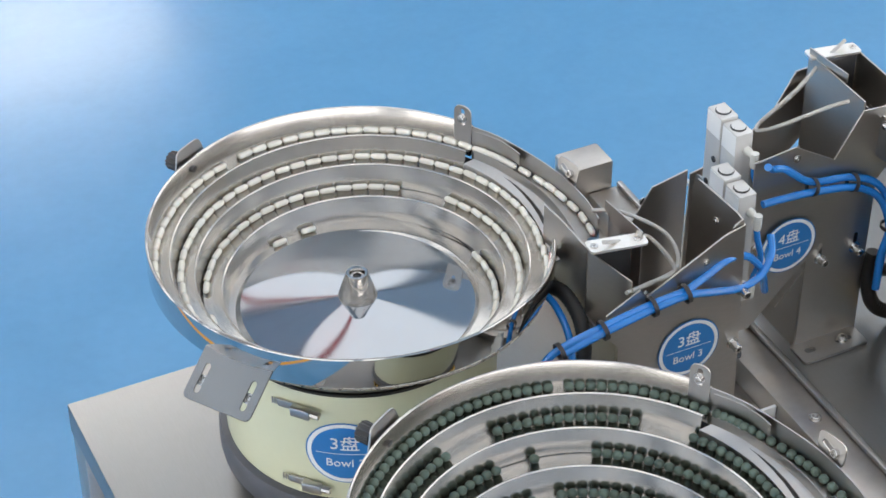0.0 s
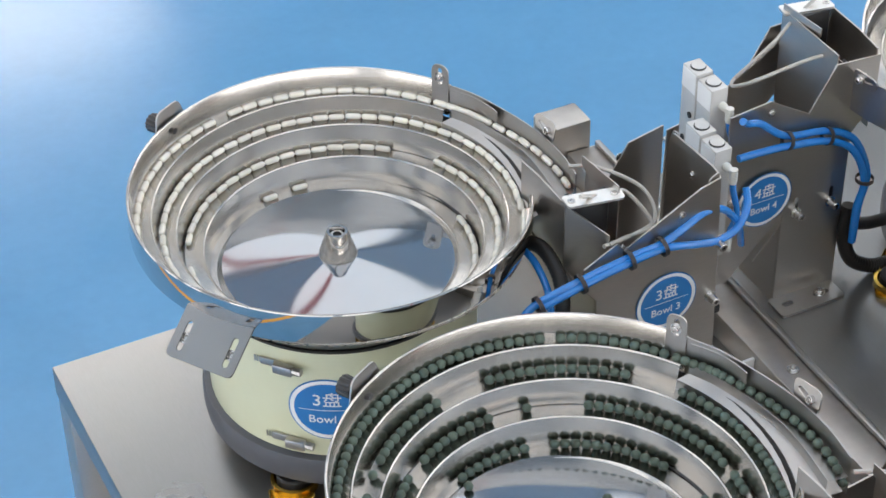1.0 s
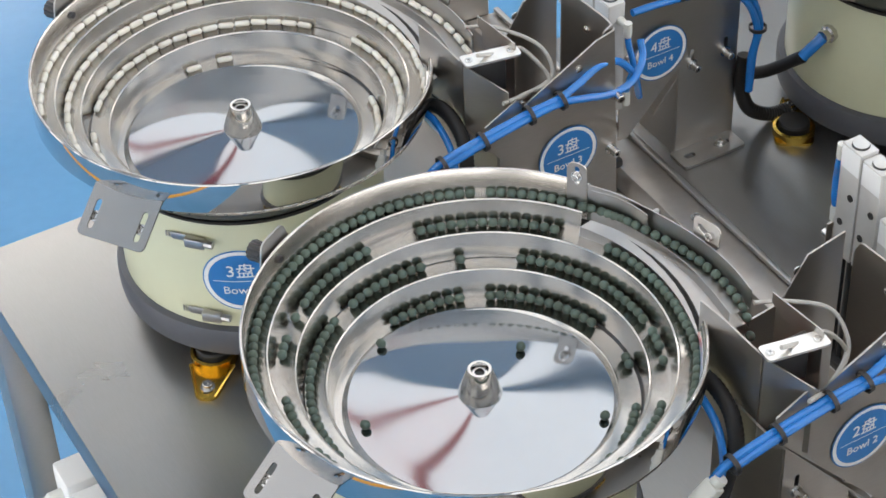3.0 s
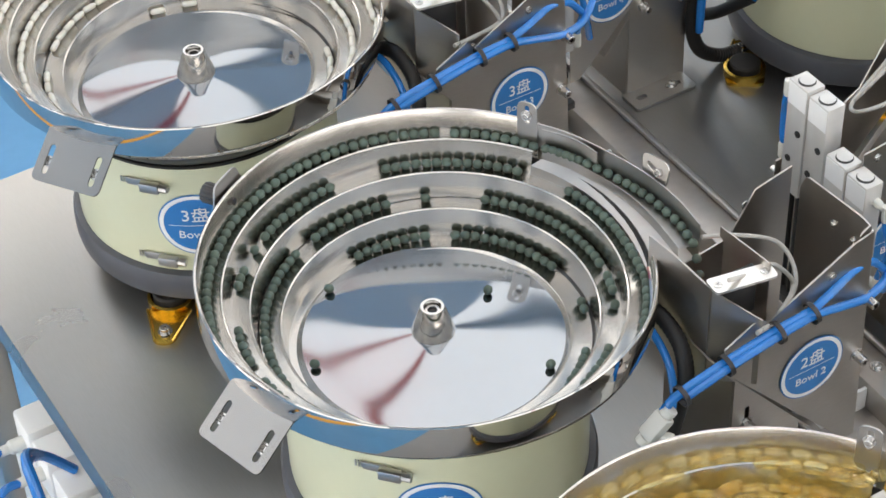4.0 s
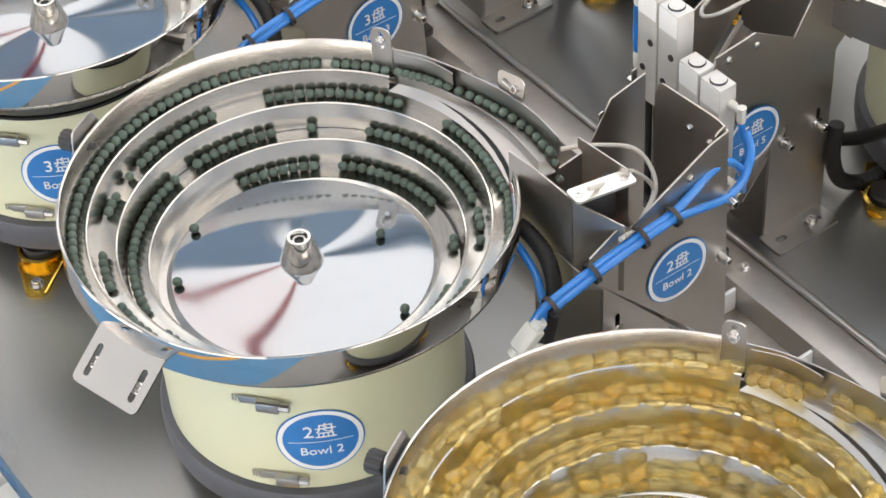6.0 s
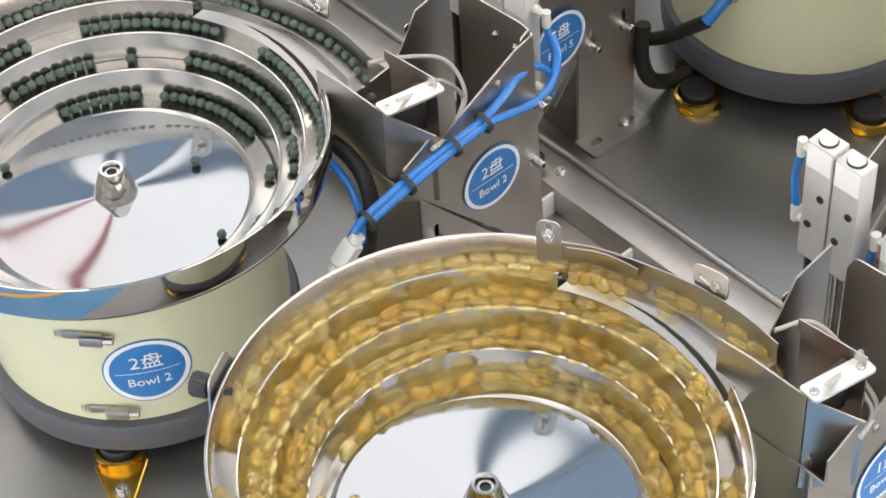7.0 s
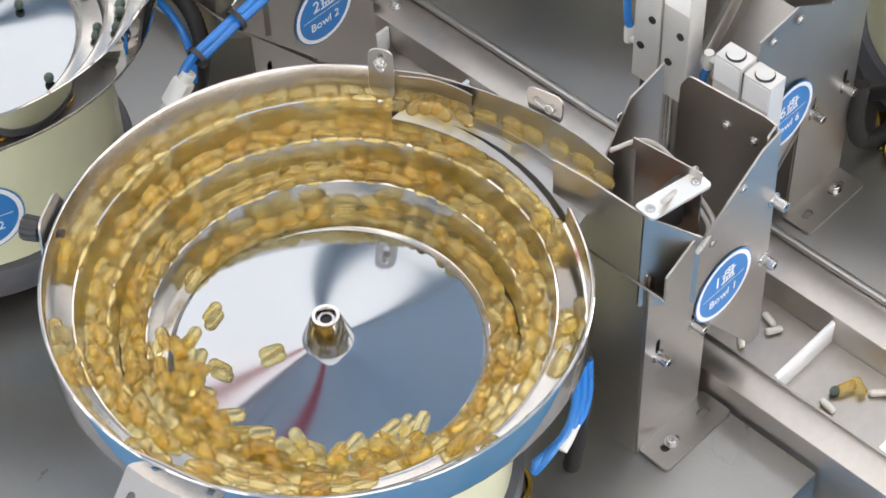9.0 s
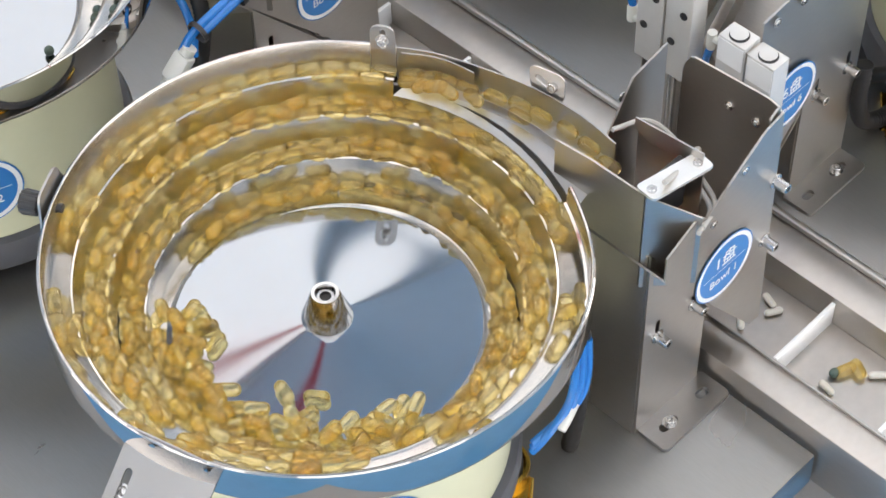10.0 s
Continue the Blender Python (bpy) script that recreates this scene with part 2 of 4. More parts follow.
def add_screw(bm, o, d, r=0.004, h=0.004, stud=0.0):
    """A socket-head screw that stands out along d."""
    d = Vector(d).normalized()
    q = d.to_track_quat("Z", "Y").to_matrix().to_4x4()
    q.translation = o
    prof = [(r * 1.5, 0), (r * 1.5, 0.0012), (r, 0.0012), (r, h), (r * 0.9, h + 0.0005), (r * 0.5, h + 0.0005), (r * 0.5, h * 0.45), (0, h * 0.45)]
    return add_lathe(bm, prof, 12, q)


def screw_part(parent, o, d, r=0.004, h=0.004):
    return part("screw", add_screw(bmesh.new(), o, d, r, h), SCREW, parent)


# ---- lettering ----
def letters(text, size):
    cu = bpy.data.curves.new("lettering", "FONT")
    cu.body, cu.size, cu.align_x, cu.align_y = text, size, "CENTER", "CENTER"
    cu.resolution_u = 3
    cu.extrude = 0.0002
    ob = new("lettering", cu)
    me = bpy.data.meshes.new_from_object(ob.evaluated_get(bpy.context.evaluated_depsgraph_get()))
    bm = bmesh.new()
    bm.from_mesh(me)
    bpy.data.objects.remove(ob)
    bpy.data.meshes.remove(me)
    return bm


def ring_disc(r0, r1, z, n=40):
    bm = bmesh.new()
    if r0 <= 0:
        c = [bm.verts.new((r1 * k / 4 * math.cos(2 * math.pi * i / n), r1 * k / 4 * math.sin(2 * math.pi * i / n), z)) for k in range(1, 5) for i in range(n)]
        bm.faces.new(c[:n])
        for k in range(3):
            for i in range(n):
                j = (i + 1) % n
                bm.faces.new((c[k * n + i], c[k * n + j], c[k * n + n + j], c[k * n + n + i]))
    else:
        a = [[bm.verts.new((r * math.cos(2 * math.pi * i / n), r * math.sin(2 * math.pi * i / n), z)) for i in range(n)] for r in (r0, r1)]
        for i in range(n):
            j = (i + 1) % n
            bm.faces.new((a[0][i], a[0][j], a[1][j], a[1][i]))
    return bm


def round_label(parent, place, number, d=0.08, bend=0.0):
    """A round blue sticker with a white ring, a number, a sign and a word; bend: the radius of the drum it is stuck on."""
    k = d / 0.08
    pieces = [("sticker", ring_disc(0, 0.040 * k, 0.0006), BLUE), ("sticker_ring", ring_disc(0.0340 * k, 0.0385 * k, 0.0010), WHITE)]
    top, low, line = letters(number + "\u76d8", 0.0205 * k), letters("Bowl " + number, 0.0140 * k), bmesh.new()
    bmesh.ops.translate(top, verts=top.verts[:], vec=(0, 0.0115 * k, 0.0012))
    bmesh.ops.translate(low, verts=low.verts[:], vec=(0, -0.0135 * k, 0.0012))
    strip = [[line.verts.new((-0.029 * k + i * 0.00725 * k, y * k, 0.0012)) for y in (-0.0014, -0.0006)] for i in range(9)]
    for p, q in zip(strip, strip[1:]):
        line.faces.new((p[0], q[0], q[1], p[1]))
    pieces += [("lettering", top, WHITE), ("lettering", low, WHITE), ("underline", line, WHITE)]
    root = None
    for name, bm, m in pieces:
        if bend:
            bmesh.ops.subdivide_edges(bm, edges=[e for e in bm.edges if e.calc_length() > 0.006], cuts=1)
            for v in bm.verts:
                a = v.co.x / bend
                rr = bend + v.co.z
                v.co = Vector((rr * math.sin(a), v.co.y, rr * math.cos(a) - bend))
        ob = part(name, bm, m, parent if root is None else root, angle=60)
        if root is None:
            ob.matrix_basis = place
            root = ob
    return root


# ---- the spiral bowl ----
ZT = 0.862            # table top
RIM = 1.2 - ZT
S_END, S_OPEN = -0.075, 0.765   # where the outer wall ends and begins
TURNS = 3.20
SLOPE = 0.0055        # how far each lane wall leans out
BACK = radians(56.0)  # where the outermost turn is highest


def r_in(s):
    return 0.2146 - 0.0241 * s - 0.0013 * s * s


def rim_r(s):
    k = min(1, max(0, (s - 0.62) / 0.145))
    return 0.2287 - 0.0087 * k * k * (3 - 2 * k)


def r_out(s):
    if s >= 1:
        return r_in(s - 1) - SLOPE
    if s > S_OPEN:
        return r_in(s - 1) - SLOPE + 0.0053 * math.exp((S_OPEN - s) / 0.012)
    return rim_r(s)


def z_lane(s):
    return (1.1698 - 0.0233 * s - 0.0012 * s * s) - ZT


def lane_point(s, across=0.0, up=0.0):
    """A place on the spiral lane: across from its outer wall, up from its floor."""
    a = BACK + 2 * math.pi * s
    r = r_out(s) - across
    return Vector((r * math.cos(a), r * math.sin(a), z_lane(s) - 0.003 + up))


def bez(p, t):
    """A place along a smooth line through the points p, t from 0 to 1."""
    u = min(max(t, 0), 1) * (len(p) - 1)
    k = min(int(u), len(p) - 2)
    return p[k].lerp(p[k + 1], u - k)


def chute_curves():
    a = BACK + 2 * math.pi * S_END
    o = [(rim_r(0) * math.cos(a), rim_r(0) * math.sin(a), 0), (0.2172, 0.0860, 0), (0.2302, 0.0574, 0), (0.2444, 0.0164, 0), (0.2528, -0.0180, 0), (0.2565, -0.0620, 0), (0.2530, -0.1010, 0)]
    i = [(0.1968, 0.0990, 0), (0.2085, 0.0790, 0), (0.2175, 0.0580, 0), (0.2288, 0.0200, 0), (0.2340, -0.0120, 0), (0.2345, -0.0500, 0), (0.2290, -0.1000, 0)]
    return smooth_path(o, 6), smooth_path(i, 6)


CH_O, CH_I = chute_curves()
Z_CH = z_lane(S_END)


def wall_strip(bm, pts_bottom, pts_top, t):
    """A thin upright wall with thickness t, between two polylines, thickened away from the axis."""
    rows = []
    for b, tp in zip(pts_bottom, pts_top):
        n = Vector((tp.x, tp.y, 0)).normalized()
        rows.append([bm.verts.new(p) for p in (b, tp, tp + n * t * 0.5 + Vector((0, 0, t * 0.3)), tp + n * t, b + n * t)])
    for r0, r1 in zip(rows, rows[1:]):
        for k in range(4):
            bm.faces.new((r0[k], r1[k], r1[k + 1], r0[k + 1]))
    return bm


def spiral_mesh():
    bm = bmesh.new()
    n = int(TURNS * 72)
    prev = None
    for i in range(n + 1):
        s = S_END + (TURNS - S_END) * i / n
        a = BACK + 2 * math.pi * s
        c, sn = math.cos(a), math.sin(a)
        z = z_lane(s)
        zl = z_lane(s + 1) - 0.003 if s + 1 < TURNS else 1.083 - ZT
        prof = [(r_out(s), z - 0.003), (r_in(s) + 0.003, z - 0.0008), (r_in(s) + 0.0008, z + 0.0008), (r_in(s) - 0.0006, z - 0.0002), (r_in(s) - SLOPE, zl)]
        row = [bm.verts.new((r * c, r * sn, h)) for r, h in prof]
        if prev:
            for k in range(4):
                bm.faces.new((prev[k], row[k], row[k + 1], prev[k + 1]))
        prev = row
    return bm


def rim_mesh(inner):
    """The outer wall of the first turn: polished inside and out, with a folded rim."""
    bm = bmesh.new()
    n = 80
    prev = None
    for i in range(n + 1):
        s = S_END + (S_OPEN + 0.006 - S_END) * i / n
        a = BACK + 2 * math.pi * s
        c, sn = math.cos(a), math.sin(a)
        r = rim_r(s)
        k = min(1, max(0, (s - 0.64) / 0.125))
        zt = RIM - 0.002 * s - 0.020 * k * k * (3 - 2 * k)
        prof = [(r - 0.0025, z_lane(s) - 0.004), (r, zt - 0.001), (r + 0.0008, zt), (r + 0.0015, zt)] if inner else \
            [(r + 0.0016, zt - 0.0002), (r + 0.0024, zt), (r + 0.0036, zt - 0.001), (r + 0.0044, RIM - 0.037), (r + 0.0038, RIM - 0.039), (r - 0.004, RIM - 0.041)]
        row = [bm.verts.new((q * c, q * sn, h)) for q, h in prof]
        if prev:
            for k in range(len(prof) - 1):
                bm.faces.new((prev[k], row[k], row[k + 1], prev[k + 1]))
        prev = row
    return bm


def chute_mesh():
    bm = bmesh.new()
    n = 16
    prev = None
    for i in range(n + 1):
        t = i / n
        o, q = bez(CH_O, t), bez(CH_I, t)
        z = Z_CH - 0.004 * t
        side = (o - q).normalized()
        zt = RIM - 0.010 * t
        row = [o + side * 0.0015 + Vector((0, 0, z - 0.030)), o + side * 0.0015 + Vector((0, 0, zt)), o + Vector((0, 0, zt)), o + Vector((0, 0, z - 0.003)),
               q + side * 0.003 + Vector((0, 0, z - 0.001)), q + side * 0.001 + Vector((0, 0, z + 0.002)), q + Vector((0, 0, z + 0.002)), q + Vector((0, 0, z - 0.022))]
        row = [bm.verts.new(p) for p in row]
        if prev:
            for k in range(len(row) - 1):
                bm.faces.new((prev[k], row[k], row[k + 1], prev[k + 1]))
        prev = row
    return bm


def tray_mesh():
    """The flat return plate between the discharge lane and the second turn."""
    bm = bmesh.new()
    n = 16
    prev = None
    for i in range(n + 1):
        t = i / n
        q = bez(CH_I, t)
        s = 1 + S_END + (S_OPEN - 1 - S_END) * t
        a = BACK + 2 * math.pi * s
        r = r_out(s) + 0.0006
        w = Vector((r * math.cos(a), r * math.sin(a), 0))
        zz = 1.158 - ZT - 0.006 * t
        row = [bm.verts.new(p) for p in (q + Vector((0, 0, zz + 0.004)), q.lerp(w, 0.5) + Vector((0, 0, zz + 0.001)), w + Vector((0, 0, zz - 0.002)), w * 0.985 + Vector((0, 0, zz - 0.022)))]
        if prev:
            for k in range(3):
                bm.faces.new((prev[k], row[k], row[k + 1], prev[k + 1]))
        prev = row
    return bm


def feeder(number, m, sticker=True, label="", feet=(222, 312, 42, 132), foot_r=0.150, plate=199):
    """A vibratory bowl on its drum, with mounts, brackets, chute and sticker."""
    f = thing("bowl_feeder", m, label, "bowl feeder", "bowl feeders on the machine")
    part("drum", lathe([(0.156, 0.220), (0.159, 0.220), (0.160, 0.218), (0.160, 0.067), (0.156, 0.065), (0.0, 0.065)], 64), CREAM, f, "cream painted drum")
    part("base_ring", lathe([(0.0, 0.019), (0.150, 0.019), (0.160, 0.022), (0.1685, 0.029), (0.170, 0.039), (0.170, 0.059), (0.1675, 0.0645), (0.162, 0.066), (0.0, 0.066)], 64), GREY, f, "dark grey base ring")
    part("gasket", lathe([(0.157, 0.2205), (0.1600, 0.2205), (0.1625, 0.2265), (0.157, 0.2265)], 64), RUBBER, f)
    part("underside", lathe([(0.158, 0.2268), (0.1600, 0.2272), (0.1645, 0.2318), (0.2200, 0.2867), (0.2230, 0.2960), (0.2215, 0.2965), (0.2185, 0.2878), (0.158, 0.2290)], 64), BLACK, f)
    part("spiral_track", spiral_mesh(), LANE, f, "worn stainless spiral track")
    part("rim", rim_mesh(False), POLISH, f, "mirror-polished rim band")
    part("outer_wall", rim_mesh(True), LANE, f)
    part("chute", chute_mesh(), MATT, f)
    part("return_tray", tray_mesh(), MATT, f)
    part("cone", lathe([(0.1400, 1.083 - ZT), (0.1365, 1.0862 - ZT), (0.1340, 1.0888 - ZT)] + [(r / 1000, 1.0991 - ZT - 0.11 * r / 1000 + 0.25 * (r / 1000) ** 2) for r in range(126, 0, -12)] + [(0.0, 1.0991 - ZT)], 96), CONE, f, "mirror-finished centre cone")
    part("inner_wall", lathe([(0.1600, 1.0835 - ZT), (0.1400, 1.083 - ZT), (0.1400, 1.080 - ZT), (0.1600, 1.080 - ZT)], 72), LANE, f)
    hub = part("hub", lathe([(0.0226, 1.0955 - ZT), (0.0224, 1.099 - ZT), (0.0128, 1.1275 - ZT), (0.0120, 1.1295 - ZT), (0.0092, 1.1295 - ZT), (0.0092, 1.120 - ZT), (0, 1.120 - ZT)], 40), POLISH, f)
    part("nut", lathe([(0.0082, 1.1202 - ZT), (0.0082, 1.1240 - ZT), (0.0076, 1.1248 - ZT), (0.0052, 1.1248 - ZT), (0.0052, 1.1210 - ZT)], 24), SCREW, hub)
    # black disc that stands for the shade down the nut's hole
    part("socket", lathe([(0.0052, 1.1205 - ZT), (0.0050, 1.1222 - ZT), (0, 1.1222 - ZT)], 6), BLACK, hub)
    for a, h in ((221, 0.198), (224, 0.087)):
        t = radians(a)
        g = frame_of((0.1605 * math.cos(t), 0.1605 * math.sin(t), h), (-math.sin(t), math.cos(t), 0), (0, 0, 1))
        bm = bmesh.new()
        add_box(bm, -0.022, 0.004, -0.005, 0.005, 0.0, 0.003, 0.001)
        add_box(bm, -0.004, 0.020, -0.007, 0.006, 0.002, 0.011, 0.002)
        add_lathe(bm, [(0, 0.0), (0.0045, 0.0), (0.0045, 0.010), (0, 0.010)], 8, pose(0.020, 0, 0.006, 0, 90, 0))
        for k in range(5):
            add_box(bm, -0.030 + 0.003 * k, -0.0285 + 0.003 * k, -0.004, 0.004, 0.0, 0.0016)
        bmesh.ops.transform(bm, matrix=g, verts=bm.verts[:])
        part("band_clamp", bm, MATT, f)
    for k, deg in enumerate(feet):
        t = radians(deg)
        foot_m = pose(foot_r * math.cos(t), foot_r * math.sin(t), 0, 0, 0, 236)
        leg = part("mount", lathe([(0.0, 0.023), (0.019, 0.023), (0.021, 0.021), (0.021, 0.004), (0.0, 0.004)], 24, foot_m), RUBBER, f)
        bm = slab(rounded([(-0.026, -0.026), (0.015, -0.026), (0.072, -0.012), (0.072, 0.012), (0.015, 0.026), (-0.026, 0.026)], [0.012, 0.02, 0.012, 0.012, 0.02, 0.012]), 0.004, foot_m,
                  [slot(0.053, 0, 0.022, 0.009)])
        add_lathe(bm, [(0.028, 0.003), (0.028, 0.014), (0.024, 0.015), (0.024, 0.004)], 24, foot_m)
        for sgn in (1, -1):
            pts = [foot_m @ Vector((0.018, sgn * 0.026, 0.006)), foot_m @ Vector((0.050, sgn * 0.016, 0.006)), foot_m @ Vector((0.070, sgn * 0.010, 0.006))]
            add_tube(bm, smooth_path(pts, 3), 0.002, 6)
        part("mount_bracket", bm, ZINC, leg, "yellow zinc-plated bracket")
        screw_part(leg, foot_m @ Vector((0.053, 0, 0.004)), (0, 0, 1), 0.006, 0.007)
    # the hinged outlet plate on the rim
    t = radians(plate)
    n_, u_ = Vector((math.cos(t), math.sin(t), 0)), Vector((-math.sin(t), math.cos(t), 0))
    g = frame_of(n_ * 0.229 + Vector((0, 0, RIM - 0.026)), u_, n_ * 0.82 - Vector((0, 0, 0.57)))
    pl = part("outlet_plate", slab(rounded([(-0.042, 0.0), (0.042, 0.0), (0.042, 0.060), (-0.042, 0.060)], [0.002, 0.002, 0.008, 0.008]), 0.0022, g,
                                   [slot(-0.029, 0.034, 0.034, 0.007, 90), slot(0.029, 0.034, 0.034, 0.007, 90)]), PLATE, f, "slotted stainless plate")
    bm = bmesh.new()
    add_tube(bm, [g @ Vector((-0.036 + 0.012 * k, 0.003, 0.003)) for k in range(7)], 0.0028, 8)
    part("hinge", bm, MATT, f)
    band = slab(rounded([(-0.037, -0.002), (0.037, -0.002), (0.037, 0.026), (-0.037, 0.026)], 0.002), 0.0015, frame_of(n_ * 0.2275 + Vector((0, 0, RIM - 0.026)), u_, (0, 0, 1)))
    part("flange", band, MATT, f)
    for sx in (-0.029, 0.029):
        screw_part(pl, g @ Vector((sx, 0.036, 0.0022)), g.to_3x3() @ Vector((0, 0, 1)), 0.0042, 0.005)
    # upright slotted tab
    t = radians(32)
    n_, u_ = Vector((math.cos(t), math.sin(t), 0)), Vector((-math.sin(t), math.cos(t), 0))
    g = frame_of(n_ * 0.2262 + Vector((0, 0, RIM - 0.030)), u_, (0, 0, 1))
    tb = part("slotted_tab", slab(rounded([(-0.0115, 0), (0.0115, 0), (0.0115, 0.056), (-0.0115, 0.056)], [0, 0, 0.011, 0.011], 6), 0.002, g, [slot(0, 0.040, 0.024, 0.006, 90)]), MATT, f)
    screw_part(tb, g @ Vector((0, 0.040, -0.0002)), -n_, 0.0042, 0.005)
    # the guide strip inside the wall
    bm = bmesh.new()
    pts = [bez(CH_O, 0.02 + 0.042 * k).lerp(bez(CH_I, 0.02 + 0.042 * k), 0.06 + 0.5 * max(0, k - 3) ** 2 / 36) for k in range(10)]
    wall_strip(bm, [p + Vector((0, 0, Z_CH + 0.007)) for p in pts], [p + Vector((0, 0, RIM - 0.006)) for p in pts], 0.0014)
    part("guide_strip", bm, MATT, f)
    # the slotted lever on the chute
    p = bez(CH_O, 0.66)
    tg = (bez(CH_O, 0.71) - bez(CH_O, 0.61)).normalized()
    nn = Vector((-tg.y, tg.x, 0))
    if nn.x < 0:
        nn = -nn
    g = frame_of(p + Vector((0, 0, RIM - 0.018)) + nn * 0.002, -tg, Vector((0, 0, 1)) + nn * 0.35)
    lv = part("slotted_lever", slab(rounded([(-0.020, 0.004), (0.014, 0.004), (0.022, 0.028), (-0.016, 0.030)], 0.009), 0.002, g, [slot(0.002, 0.017, 0.022, 0.006, 15)]), MATT, f)
    screw_part(lv, g @ Vector((-0.007, 0.017, 0.002)), g.to_3x3() @ Vector((0, 0, -1)), 0.0045, 0.007)
    screw_part(lv, g @ Vector((-0.007, 0.017, 0.002)), g.to_3x3() @ Vector((0, 0, 1)), 0.0045, 0.006)
    # clamp plate with a black knob
    t = radians(120)
    n_, u_ = Vector((math.cos(t), math.sin(t), 0)), Vector((-math.sin(t), math.cos(t), 0))
    g = frame_of(n_ * 0.2345 + Vector((0, 0, RIM - 0.030)), u_, (0, 0, 1))
    kp = part("clamp_plate", slab(rounded([(-0.032, 0), (0.032, 0), (0.024, 0.046), (-0.014, 0.046)], [0, 0, 0.008, 0.008]), 0.002, g), MATT, f)
    kn = bmesh.new()
    q = n_.to_track_quat("Z", "Y").to_matrix().to_4x4()
    q.translation = n_ * 0.238 + u_ * 0.008 + Vector((0, 0, RIM - 0.012))
    ring = []
    for zz, sc in ((0.006, 0.7), (0.007, 0.95), (0.020, 1.0), (0.0225, 0.9)):
        ring.append([kn.verts.new(q @ Vector((0.0115 * sc * (1 - 0.10 * (i % 4 < 2)) * math.cos(2 * math.pi * i / 48), 0.0115 * sc * (1 - 0.10 * (i % 4 < 2)) * math.sin(2 * math.pi * i / 48), zz))) for i in range(48)])
    for a, b in zip(ring, ring[1:]):
        for i in range(48):
            kn.faces.new((a[i], a[(i + 1) % 48], b[(i + 1) % 48], b[i]))
    kn.faces.new(ring[-1])
    add_lathe(kn, [(0, -0.014), (0.004, -0.014), (0.004, 0.008), (0, 0.008)], 10, q)
    part("knob", kn, BLACK, kp, "black ribbed knob")
    if sticker:
        t = radians(240)
        n_, u_ = Vector((math.cos(t), math.sin(t), 0)), Vector((-math.sin(t), math.cos(t), 0))
        round_label(f, frame_of(n_ * 0.1603 + Vector((0, 0, 0.139)), u_, (0, 0, 1)), number, 0.090, 0.1603)
    return f


# ---- the hopper beside each bowl ----
def sheet(poly, o, ex, ey, t=0.002, holes=(), radius=0.0):
    return slab(rounded(poly, radius) if radius else poly, t, frame_of(o, ex, ey), holes)


